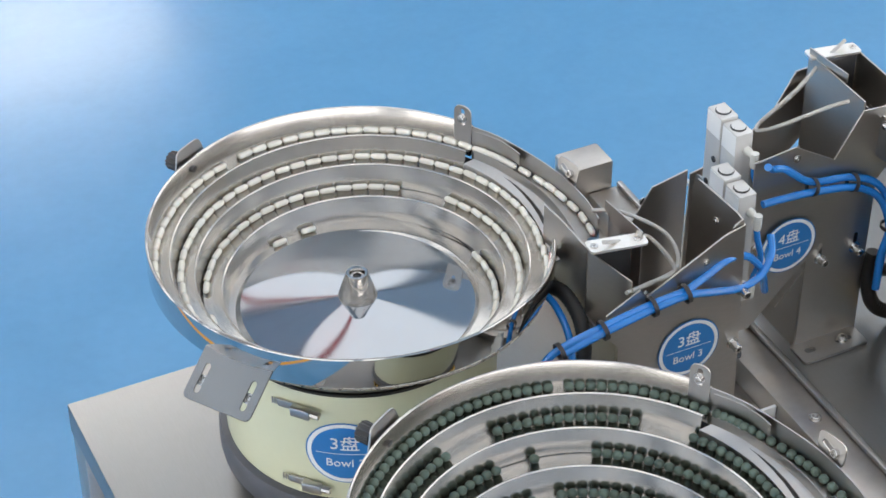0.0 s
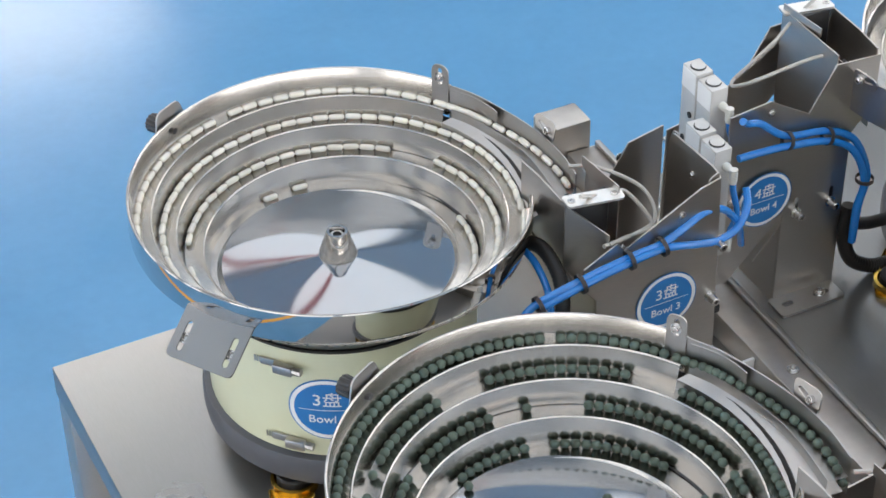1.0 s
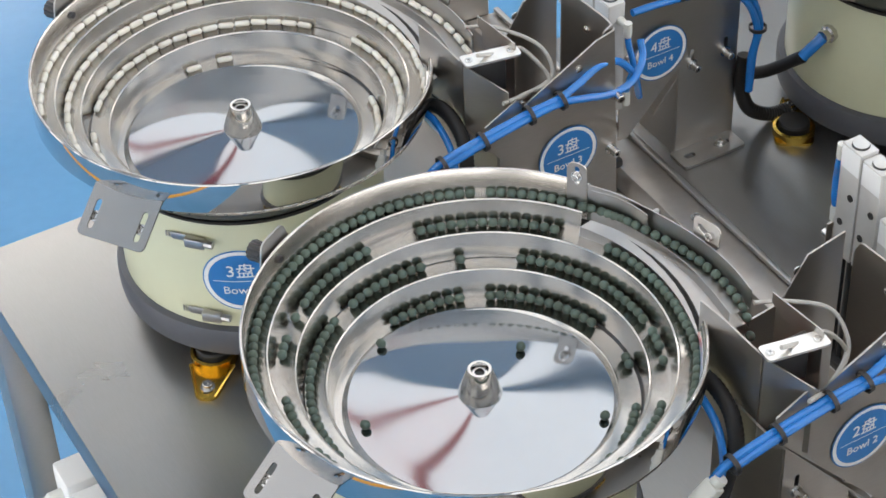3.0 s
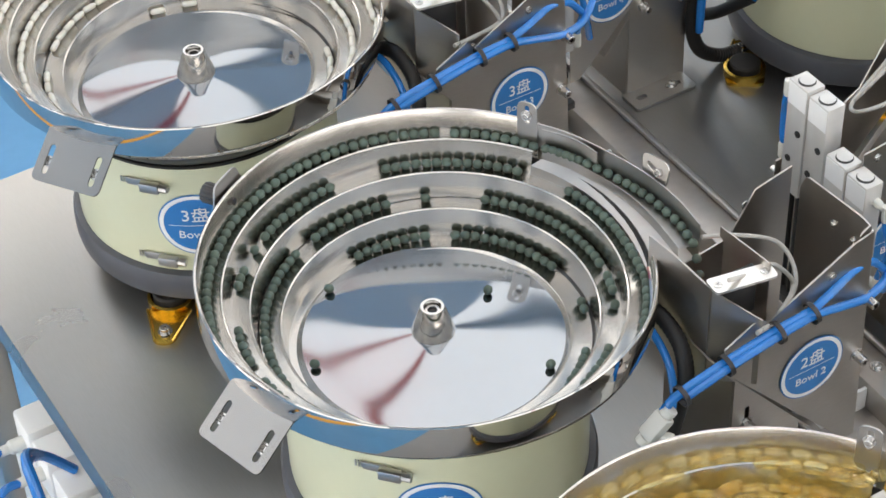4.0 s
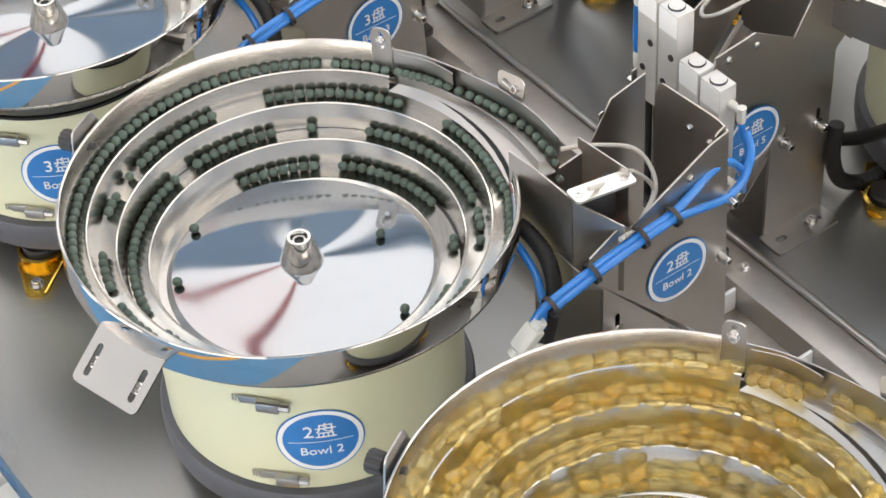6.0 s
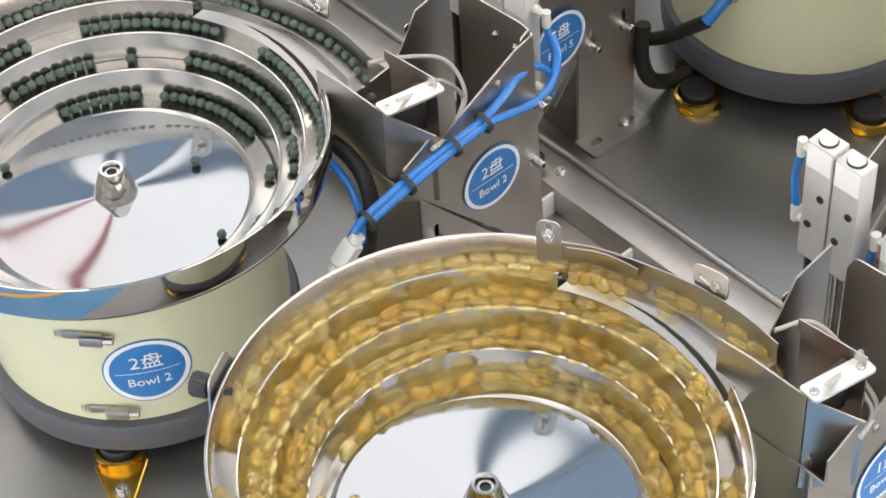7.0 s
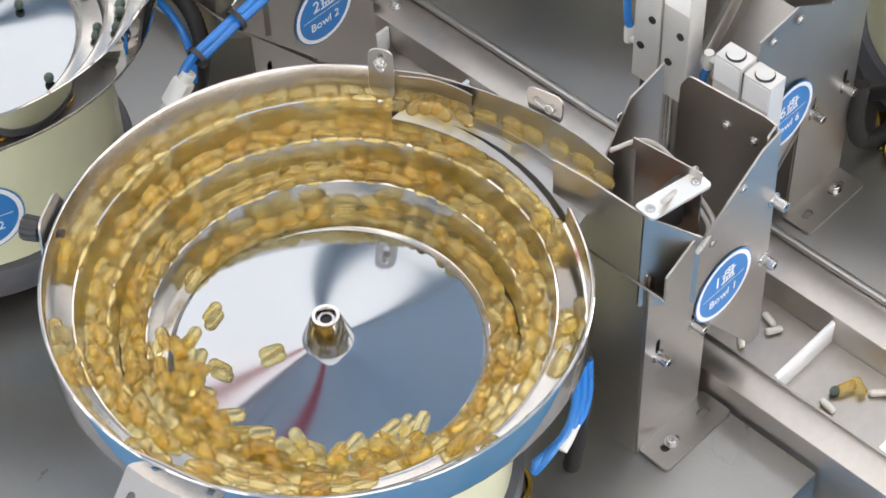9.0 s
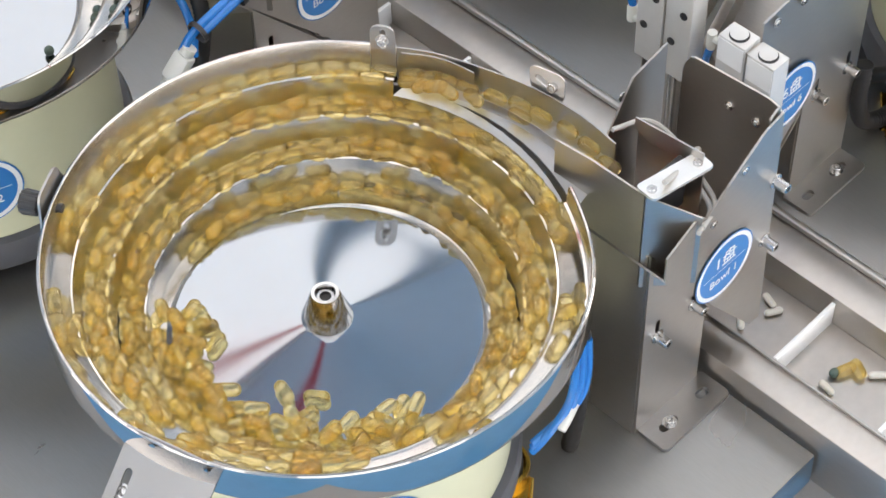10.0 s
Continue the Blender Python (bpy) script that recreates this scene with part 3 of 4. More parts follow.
def hopper(number, m, back_label=False, label="", mouth=(0.0, 0.0)):
    """Sheet-metal hopper on a slotted post."""
    h = thing("hopper", m, label, "hopper", "hoppers along the trough")
    zt = ZT
    tall = 0.150 if back_label else 0.292
    dx, dz = (-0.040, 0.014) if back_label else (0.0, 0.0)
    mx, my = mouth

    def V(x, y, z):
        if x < 0.300 and z > 1.060:
            x, y, z = x + dx + mx, y + my, z + dz
        return Vector((x, y, z - zt))
    # front panel with its sloped top and bottom edges
    poly = [(0.246 + mx, 1.172 - zt), (0.256 + mx, 1.160 - zt), (0.342, 1.212 - zt), (0.366, 1.218 - zt), (0.376, 0.925 - zt), (0.362, 0.925 - zt), (0.205 + mx, 1.120 - zt), (0.205 + mx, 1.150 - zt)]
    if back_label:
        poly = [(0.230, 1.186 - zt), (0.262, 1.130 - zt), (0.342, 1.082 - zt), (0.374, 1.076 - zt), (0.376, 0.925 - zt), (0.362, 0.925 - zt), (0.165, 1.134 - zt), (0.165, 1.190 - zt)]
    part("front_panel", sheet(poly, (0, -0.190, 0), (1, 0, 0), (0, 0, 1)), STEEL, h)
    part("corner_panel", sheet([(0, 0), (0.050, 0), (0.050, 0.087), (0, 0.120)], V(0.2085, -0.1575, 1.085), (0.038, -0.033, 0), (0, 0, 1)), STEEL, h)
    part("side_panel", sheet([(0, 0), (0.100, 0), (0.100, 0.115), (0.060, 0.120), (0, 0.121)], V(0.207, -0.157, 1.085), (0, 1, 0), (0, 0, 1)), STEEL, h)
    part("mouth_wall", sheet([(0, 0), (0.117 if back_label else 0.072, 0), (0.117 if back_label else 0.072, 0.140), (0, 0.140)], V(0.266, -0.172, 1.068), (0, 1, 0), (0, 0, 1)), STEEL, h)
    part("tall_panel", sheet([(0, 0), (0.108, 0), (0.108, tall - 0.024), (0.100, tall - 0.007), (0.014, tall), (0, tall - 0.004)], V(0.366, -0.189, 0.930), (0, 1, 0), (0, 0, 1), radius=0.006), STEEL, h)
    if not back_label:
        part("flange", sheet([(0, 0), (0.013, 0), (0.013, 0.070), (0, 0.078)], V(0.366, -0.188, 1.146), (-1, 0, 0), (0, 0, 1), radius=0.004), STEEL, h)
    back = [(0.165, 1.134 - zt), (0.362, 0.925 - zt), (0.376, 0.925 - zt), (0.376, 1.180 - zt), (0.320, 1.186 - zt), (0.262, 1.150 - zt), (0.228, 1.210 - zt), (0.165, 1.206 - zt)]
    if not back_label:
        back = [(0.205, 1.120 - zt)] + back[1:3] + [(0.376, 1.200 - zt), (0.330, 1.190 - zt), (0.300, 1.140 - zt), (0.205, 1.125 - zt)]
    part("back_panel", sheet(back, (0, -0.053, 0), (1, 0, 0), (0, 0, 1)), STEEL, h)
    part("slide_floor", sheet([(0, 0), (0.132, 0), (0.132, 0.245), (0, 0.245)], V(0.207, -0.188, 1.118), (0, 1, 0), (0.160, 0, -0.195)), STEEL, h)
    # post
    px = 0.0 if back_label else 0.032
    for y, far in ((-0.1680, False), (-0.0555, True)):
        pf = [(0.193 + px, 0.0), (0.284 + px, 0.0), (0.284 + px, 1.020 - zt), (0.193 + px, 1.130 - zt)]
        post = part("post", sheet(pf, (0, y, 0), (1, 0, 0), (0, 0, 1), 0.0025, [slot(0.212 + px, 0.148, 0.026, 0.006, 90), slot(0.264 + px, 0.148, 0.026, 0.006, 90)]), STEEL, h)
        sg = 1 if far else -1
        yo = y if far else y - 0.0025
        ya, yb = sorted((yo - sg * 0.002, yo + sg * 0.036))
        part("foot_plate", slab(rounded([(0.196, ya), (0.292, ya), (0.292, yb), (0.196, yb)], 0.006), 0.004, pose(px, 0, 0.0005),
                                [slot(0.222, (ya + yb) / 2, 0.024, 0.009), slot(0.272, (ya + yb) / 2, 0.016, 0.009)]), MATT, post)
        screw_part(post, Vector((0.224 + px, (ya + yb) / 2, 0.004)), (0, 0, 1), 0.005, 0.006)
        for x in (0.212 + px, 0.264 + px):
            screw_part(post, V(x, yo, 1.000), (0, sg, 0), 0.0052, 0.014)
    part("post_side", sheet([(0, 0), (0.110, 0), (0.110, 0.260), (0, 0.266)], V(0.192 + px, -0.1675, zt), (0, 1, 0), (0, 0, 1)), STEEL, h)
    part("post_side", sheet([(0, 0), (0.110, 0), (0.110, 0.155), (0, 0.155)], V(0.283 + px, -0.1675, zt), (0, 1, 0), (0, 0, 1)), STEEL, h)
    for x, z in ((0.372, 1.050),) if back_label else ((0.376, 1.128), (0.372, 1.050)):
        screw_part(h, V(x - 0.008, -0.192, z), (0, -1, 0), 0.0052, 0.014)
        screw_part(h, V(x - 0.008, -0.053, z), (0, 1, 0), 0.0052, 0.014)
    for x, z in () if back_label else ((0.262, 1.150), (0.318, 1.183)):
        screw_part(h, V(x, -0.192, z), (0, -1, 0), 0.003, 0.0012)
    for x in (0.320, 0.360):
        screw_part(h, V(x, -0.0505 if back_label else -0.053, 1.172), (0, 1, 0), 0.0035, 0.002)
    for y in () if back_label else (-0.165, -0.135):
        screw_part(h, V(0.366, y, 1.185), (-1, 0, 0), 0.003, 0.002)
    # sensor plate across the mouth
    sp = part("sensor_plate", slab(rounded([(0.206, -0.168), (0.271, -0.180), (0.274, -0.159), (0.208, -0.146)], 0.005), 0.003, pose(dx + mx, my, 1.2065 + dz - zt)), BRIGHT, h, "bright sensor plate with two screws")
    part("sensor", box(0.214 + dx + mx, 0.263 + dx + mx, -0.158 + my, -0.148 + my, 1.150 + dz - zt, 1.2062 + dz - zt), BLACK, sp)
    if not back_label:
        part("led", box(0.222 + dx + mx, 0.256 + dx + mx, -0.1478 + my, -0.1458 + my, 1.153 + dz - zt, 1.159 + dz - zt, 0), REDLED, sp, "glowing red sensor light")
    for x, y in ((0.214, -0.159), (0.263, -0.168)):
        screw_part(sp, V(x, y, 1.2095), (0, 0, 1), 0.003, 0.0012)
    part("tilted_guide", sheet([(0, 0), (0.055, 0), (0.070, 0.010), (0.070, 0.022), (0, 0.022)], V(0.2675, -0.170, 1.196), (-0.10, 0.98, 0), (0, 0, 1), 0.0015), STEEL, h)
    part("sensor_cable", tube([V(0.254, -0.081, 1.193), V(0.288, -0.091, 1.186), V(0.313, -0.116, 1.172), V(0.309, -0.151, 1.153), V(0.281, -0.178, 1.150), V(0.244, -0.194, 1.162)], 0.0024, 8, 8), CABLE, h, "looped grey sensor cable")
    part("sensor_cable", tube([V(0.221, -0.166, 1.218), V(0.266, -0.156, 1.198), V(0.293, -0.146, 1.186), V(0.302, -0.156, 1.152), V(0.272, -0.180, 1.152), V(0.236, -0.196, 1.164)], 0.0024, 8, 8), CABLE, h, "looped grey sensor cable")
    if back_label:
        round_label(h, frame_of(V(0.318, -0.0505, 1.042), (-1, 0, 0), (0, 0, 1)), number, 0.080)
    else:
        round_label(h, frame_of(V(0.304, -0.1925, 1.066), (1, 0, 0), (0, 0, 1)), number, 0.080)
    return h


# ---- cylinders ----
def air_cylinder(m, low=0.15, label="", end=-1, h=0.16):
    """A twin-bore pneumatic cylinder: two slim slotted blocks, standing on rods."""
    c = thing("air_cylinder", m, label, "air cylinder", "pneumatic cylinders over the trough")
    for ya, yb, top in ((-0.0325, -0.0015, h), (0.0015, 0.0325, h + 0.003)):
        b = part("block", box(-0.0115, 0.0115, ya, yb, 0, top, 0.001), ALU, c)
        y = (ya + yb) / 2
        part("bore", lathe([(0.0, 0.0002), (0.0098, 0.0002), (0.0098, 0.0008), (0.0, 0.0008)], 24, pose(0, y, top)), BLACK, b)
        part("bore_cap", lathe([(0.0, 0.0009), (0.0084, 0.0009), (0.0088, 0.0014), (0.0, 0.0016)], 24, pose(0.001, y + 0.001, top)), ALU, b)
        part("head_plate", box(-0.0122, -0.0117, ya + 0.001, yb - 0.001, top - 0.030, top - 0.002, 0), WHITE, b)
        part("port_screw", add_screw(bmesh.new(), (-0.0115, y + 0.006, 0.045), (-1, 0, 0), 0.0028, 0.0008), BLACK, b)
        part("port_screw", add_screw(bmesh.new(), (-0.0115, y - 0.006, h - 0.060), (-1, 0, 0), 0.0028, 0.0008), BLACK, b)
    part("groove_core", box(-0.009, 0.010, -0.0014, 0.0014, 0.002, h - 0.002, 0), STEEL, c)
    for y, r in ((-0.024, 0.0045), (-0.008, 0.0045), (0.010, 0.0045), (0.025, 0.0045)):
        part("rod", lathe([(0.0, -low), (r, -low), (r, 0), (0, 0)], 14, pose(0.0, y, 0)), SCREW if y < 0 else BLACK, c)
    part("rod_end", box(-0.013, 0.014, -0.034, 0.034, -low - 0.012, -low, 0.002), BLACK, c)
    ends = []
    for z in (h - 0.024, 0.028):
        fit_ = bmesh.new()
        q = pose(0.004, 0.0325 * end, z, -90 * end, 0, 0)
        add_lathe(fit_, [(0, 0), (0.0052, 0), (0.0052, 0.006), (0.004, 0.008), (0.004, 0.016), (0, 0.016)], 12, q)
        add_lathe(fit_, [(0, -0.006), (0.0050, -0.006), (0.0054, 0.010), (0.0044, 0.014), (0, 0.014)], 12, pose(0.004, 0.050 * end, z, 180 if z > 0.05 else 0, 0, 0))
        part("elbow_fitting", fit_, FITTING, c, "white plastic elbow fitting")
        ends.append(Vector((0.004, 0.050 * end, z + (-0.013 if z > 0.05 else 0.013))))
    for k in range(2):
        p0, p1 = ends[0] + Vector((0, 0, 0)), ends[1]
        mid = (p0 + p1) / 2 + Vector((0.004 + 0.010 * k, (0.008 + 0.006 * k) * end, 0))
        if k == 0:
            part("hose", tube([p0, p0 + Vector((0, 0.003 * end, -0.012)), mid, p1 + Vector((0, 0.003 * end, 0.012)), p1], 0.0040, 8, 10), HOSE, c)
    return c


# ---- large structure ----
def structure(name, bm, material, label=""):
    ob = new(name, finish(name, bm, material))
    return tagged(ob, label, "", "", "structure")


structure("floor", box(-9, 9, -9, 11, -0.10, 0.0, 0), FLOORB, "glossy blue epoxy floor")
structure("wall_north", box(-9.2, 9.2, 11, 11.2, 0, 4.6, 0), WALLM, "plain white wall")
structure("wall_south", box(-9.2, 9.2, -9.2, -9, 0, 4.6, 0), WALLM, "plain white wall")
structure("wall_east", box(9, 9.2, -9, 11, 0, 4.6, 0), WALLM, "plain white wall")
structure("wall_west", box(-9.2, -9, -9, 11, 0, 4.6, 0), WALLM, "plain white wall")
structure("ceiling", box(-9.2, 9.2, -9.2, 11.2, 4.6, 4.7, 0), CEIL, "white hall ceiling")
structure("floor_line", box(-1.34, -1.27, -9, 11, 0.0, 0.0035, 0), LINEM, "orange marking line on the floor")


def lamp_panel(m):
    p = thing("ceiling_lamp", m, "white rectangular ceiling lamp", "ceiling lamp", "ceiling lamps")
    part("frame", box(-1.66, 1.66, -1.16, 1.16, -0.06, 0.0, 0.01), ALU, p)
    part("diffuser", box(-1.60, 1.60, -1.10, 1.10, -0.068, -0.0605, 0), GLOW, p)
    return p


def fill_window(name, m, w):
    """An unseen band of glowing panes, added in a hall wall as fill light, with frame and mullions."""
    ob = tagged(thing(name, m), "unseen glowing band added in the hall wall as fill light", "", "", "structure")
    bm = bmesh.new()
    add_box(bm, -w / 2 - 0.06, w / 2 + 0.06, -0.03, 0.05, -0.06, 0.0, 0.004)
    add_box(bm, -w / 2 - 0.06, w / 2 + 0.06, -0.03, 0.05, 2.2, 2.26, 0.004)
    n = int(w / 1.2)
    for k in range(n + 1):
        x = -w / 2 + w * k / n
        add_box(bm, x - 0.03, x + 0.03, -0.03, 0.045, 0.0, 2.2, 0.004)
    part("window_frame", bm, ALU, ob)
    for k in range(n):
        x = -w / 2 + w * k / n
        part("pane", box(x + 0.031, x + w / n - 0.031, 0.0, 0.012, 0.001, 2.199, 0), FILL_GLOW, ob)


# added fill: bands out of view to the south, west and east
fill_window("window_1", pose(0, -8.99, 1.0), 14.4)
fill_window("window_2", pose(-8.99, 1.0, 1.0, 0, 0, -90), 14.4)
fill_window("window_3", pose(8.99, 1.0, 1.0, 0, 0, 90), 14.4)
LAMPS = [(x, y) for x in (-6.0, -2.6, 0.8, 4.2, 7.2) for y in (-7.0, -3.8, -0.6, 2.6, 5.8)]
first = lamp_panel(pose(*LAMPS[0], 4.6))
for lx, ly in LAMPS[1:]:
    copy_thing(first, pose(lx, ly, 4.6))

# unseen bright ceiling panel, placed to give the floor its far glare
sky_l = thing("skylight", pose(0.6, 10.2, 4.6), "unseen bright panel in the hall ceiling, placed for the glare on the floor", "skylight")
part("frame", box(-3.2, 2.2, -0.70, 0.70, -0.05, 0.0, 0.01), ALU, sky_l)
part("pane", box(-3.1, 2.1, -0.62, 0.62, -0.058, -0.0505, 0), GLARE_PANE, sky_l)

# unseen red pipe, added overhead so the cones reflect their two red streaks
sp_ = thing("sprinkler_pipe", pose(0.92, 3.0, 4.40), "unseen red pipe added under the hall ceiling for the red streaks in the cones", "pipe")
part("pipe", lathe([(0, -6.0), (0.022, -6.0), (0.022, 6.0), (0, 6.0)], 16, pose(0, 0, 0, 90, 0, 0)), REDM, sp_)
for hy in (-5.0, -1.7, 1.7, 5.0):
    part("hanger", lathe([(0, 0), (0.006, 0), (0.006, 0.18), (0, 0.18)], 8, pose(0, hy, 0.02)), SCREW, sp_)

# ---- the machine table ----
EDGE_W, EDGE_E, EDGE_N, EDGE_S = -0.306, 1.26, 0.750, -0.866
tab = thing("machine_table", pose(0, 0, 0), "brushed stainless machine table with folded edges on square legs", "machine table")
bm = bmesh.new()
add_box(bm, EDGE_W, 0.3225, EDGE_S, EDGE_N, ZT - 0.004, ZT, 0.0015)
add_box(bm, EDGE_W, EDGE_W + 0.003, EDGE_S, EDGE_N, ZT - 0.045, ZT - 0.003, 0.001)
add_box(bm, EDGE_W, 0.3225, EDGE_N - 0.003, EDGE_N, ZT - 0.045, ZT - 0.003, 0.001)
add_box(bm, EDGE_W, 0.3225, EDGE_S, EDGE_S + 0.003, ZT - 0.045, ZT - 0.003, 0.001)
part("table_top", bm, TABLE, tab, "brushed stainless top")
bm = bmesh.new()
add_box(bm, 0.512, EDGE_E, EDGE_S, EDGE_N, ZT - 0.004, ZT, 0.0015)
add_box(bm, EDGE_E - 0.003, EDGE_E, EDGE_S, EDGE_N, ZT - 0.045, ZT - 0.003, 0.001)
add_box(bm, 0.512, EDGE_E, EDGE_N - 0.003, EDGE_N, ZT - 0.045, ZT - 0.003, 0.001)
add_box(bm, 0.512, EDGE_E, EDGE_S, EDGE_S + 0.003, ZT - 0.045, ZT - 0.003, 0.001)
part("table_top", bm, TABLE, tab)
for x in (EDGE_W + 0.025, EDGE_E - 0.025):
    for y in (EDGE_S + 0.025, EDGE_N - 0.025):
        part("leg", box(x - 0.024, x + 0.024, y - 0.024, y + 0.024, 0.0, ZT - 0.005, 0.003), STEEL, tab)
for y in (EDGE_S + 0.025, EDGE_N - 0.025):
    part("cross_bar", box(EDGE_W + 0.05, EDGE_E - 0.05, y - 0.02, y + 0.02, 0.12, 0.16, 0.002), STEEL, tab)
part("under_panel", box(EDGE_W + 0.16, EDGE_W + 0.165, EDGE_S + 0.06, EDGE_N - 0.05, 0.10, ZT - 0.05, 0.001), DARKIN, tab)
part("under_shelf", box(EDGE_W + 0.01, EDGE_E - 0.05, EDGE_S + 0.03, EDGE_N - 0.03, 0.30, 0.304, 0.001), STEEL, tab)

# ---- the pocket trough down the middle ----
tr = thing("trough", pose(0, 0, 0), "stainless pocket trough running between two rows of bowls", "trough")
y0, y1 = -1.9, 0.80
part("near_ledge", box(0.3265, 0.3620, y0, y1, ZT - 0.05, 0.893, 0.002), STEEL, tr)
part("lip", box(0.3600, 0.3625, y0, y1, 0.8932, 0.897, 0.0005), MATT, tr)
part("far_ledge", box(0.4555, 0.5105, y0, y1, ZT - 0.05, 0.905, 0.002), STEEL, tr)
part("bead", box(0.4985, 0.5065, y0, y1, 0.9052, 0.912, 0.002), MATT, tr)
part("trough_floor", box(0.3625, 0.4550, y0, y1, ZT - 0.05, 0.868, 0), STEEL, tr)
div = finish("divider", box(0.3630, 0.4548, -0.0022, 0.0022, 0.8683, 0.899, 0.0006), WHITE)
for k in range(-9, 13):
    shared("divider", div, tr, pose(0, -0.781 + 0.1235 * k, 0))
for y in (-0.58, -0.150, 0.285, 0.62):
    screw_part(tr, (0.480, y, 0.905), (0, 0, 1), 0.0055, 0.004)
part("end_box", box(0.428, 0.494, 0.8015, 0.850, ZT - 0.02, 0.948, 0.004), STEEL, tr)

# ---- bowls and hoppers ----
ROWS = {"3": (-0.007, 0.521, 0.0), "2": (0.003, 0.001, 0.0), "1": (0.001, -0.553, 0.005)}
POST = {"3": (0.0, 0.499), "2": (0.005, -0.034), "1": (-0.002, -0.556)}   # where each hopper stands
KIND = {"3": "white capsules", "2": "dark green tablets", "1": "amber softgels"}
for n_, (bx, by, bz) in ROWS.items():
    feeder(n_, pose(bx, by, ZT + bz), True, "stainless vibratory bowl feeder with " + KIND[n_] + " on a cream drum", plate={"3": 214, "2": 195.5, "1": 195.5}[n_])
    hopper(n_, pose(*POST[n_], ZT), False, "folded stainless hopper on a slotted post beside a bowl",
           {"3": (-0.010, 0.016), "2": (-0.014, -0.004), "1": (0.014, -0.003)}[n_])
FAR = {"4": (0.900, 0.400), "5": (0.895, -0.142), "6": (0.895, -0.690)}
for n_, (bx, by) in FAR.items():
    feeder(n_, pose(bx, by, ZT, 0, 0, 180), False, "stainless vibratory bowl feeder on a cream drum, across the trough", (1, 69, 150, 260), 0.183)
    hopper(n_, pose(0.845, by - 0.010, ZT, 0, 0, 180), True, "folded stainless hopper on a slotted post across the trough")
for by, ax, ay, az, bx, by_, end in ((0.515, 0.474, -0.006, 1.200, 0.440, -0.072, -1), (-0.012, 0.470, -0.005, 1.210, 0.460, -0.085, -1), (-0.560, 0.452, 0.006, 1.223, 0.452, -0.090, 1)):
    air_cylinder(pose(bx, by + by_, 1.005), 0.08, "pale aluminium twin air cylinder with white fittings", end)
    air_cylinder(pose(ax, by + ay, az - 0.145), az - 0.145 - 0.915, "pale aluminium twin air cylinder on steel rods", -1 if by > 0.4 else 1, 0.145)


def hose_run(name, runs, r, material, label, category, ties=()):
    """Bundled hoses with black ties, fixed to the machine."""
    t = thing(name, pose(0, 0, 0), label, category, "hoses")
    for k, pts in enumerate(runs):
        part("hose", tube(pts, r, 8, 10), material, t)
    for p, d in ties:
        q = Vector(d).normalized().to_track_quat("Z", "Y").to_matrix().to_4x4()
        q.translation = p
        bm = lathe([(0.0105, -0.0025), (0.0118, -0.0025), (0.0118, 0.0025), (0.0105, 0.0025)], 16, q, True)
        part("cable_tie", bm, BLACK, t)
    return t


for px, py in (POST["3"], POST["2"]):
    def W(x, y, z):
        return Vector((px + x, py + y, z))
    low = [W(0.095, -0.194, 1.080), W(0.112, -0.198, 1.112)]
    loop = low + [W(0.130, -0.202, 1.134), W(0.186, -0.200, 1.145), W(0.247, -0.200, 1.155), W(0.287, -0.200, 1.159), W(0.318, -0.196, 1.167), W(0.349, -0.190, 1.175), W(0.381, -0.180, 1.161), W(0.413, -0.166, 1.120), W(0.435, -0.146, 1.068)]
    up = [W(0.134, -0.206, 1.130), W(0.185, -0.206, 1.142), W(0.245, -0.206, 1.153), W(0.289, -0.204, 1.155), W(0.326, -0.200, 1.144), W(0.365, -0.194, 1.131), W(0.401, -0.181, 1.127), W(0.424, -0.166, 1.139), W(0.431, -0.151, 1.155)]
    hose_run("air_hose", [loop, up], 0.0046, HOSE, "glossy blue air hoses tied along a hopper edge", "air hose",
             [(W(0.132, -0.204, 1.132), (0.056, 0.002, 0.011)),
              (W(0.185, -0.203, 1.143), (0.117, 0.002, 0.021)),
              (W(0.246, -0.203, 1.154), (0.101, 0.000, 0.014)),
              (W(0.288, -0.202, 1.157), (0.071, 0.004, 0.012))])
for by in (0.390,):
    def W(x, y, z):
        return Vector((x, by + y, z))
    a_ = [W(0.470, 0.030, 1.190), W(0.484, 0.040, 1.176), W(0.506, 0.044, 1.166), W(0.545, 0.044, 1.136), W(0.604, 0.044, 1.124), W(0.646, 0.040, 1.100), W(0.668, 0.034, 1.045), W(0.660, 0.032, 1.000), W(0.656, 0.030, 0.945)]
    b_ = [W(0.472, 0.035, 1.132), W(0.505, 0.036, 1.130), W(0.545, 0.036, 1.126), W(0.604, 0.036, 1.114), W(0.642, 0.033, 1.088), W(0.660, 0.028, 1.040), W(0.652, 0.026, 1.000), W(0.650, 0.024, 0.950)]
    hose_run("air_hose", [a_, b_], 0.0048, HOSE, "glossy blue air hoses tied along a hopper edge across the trough", "air hose",
             [(W(0.545, 0.040, 1.131), (0.05, 0, -0.012)), (W(0.604, 0.040, 1.119), (0.05, 0, -0.012)), (W(0.663, 0.031, 1.040), (0, 0, 1))])
for by in (0.390, -0.152, -0.700):
    def W(x, y, z):
        return Vector((x, by + y, z))
    c = thing("conduit", pose(0, 0, 0), "black ribbed conduit bending down to the table", "conduit", "conduits")
    part("hose", tube([W(0.662, 0.052, 0.985), W(0.658, 0.050, 0.940), W(0.672, 0.048, 0.898), W(0.705, 0.046, 0.875), W(0.735, 0.044, 0.872)], 0.0095, 14, 12, 0.05), RUBBER, c)
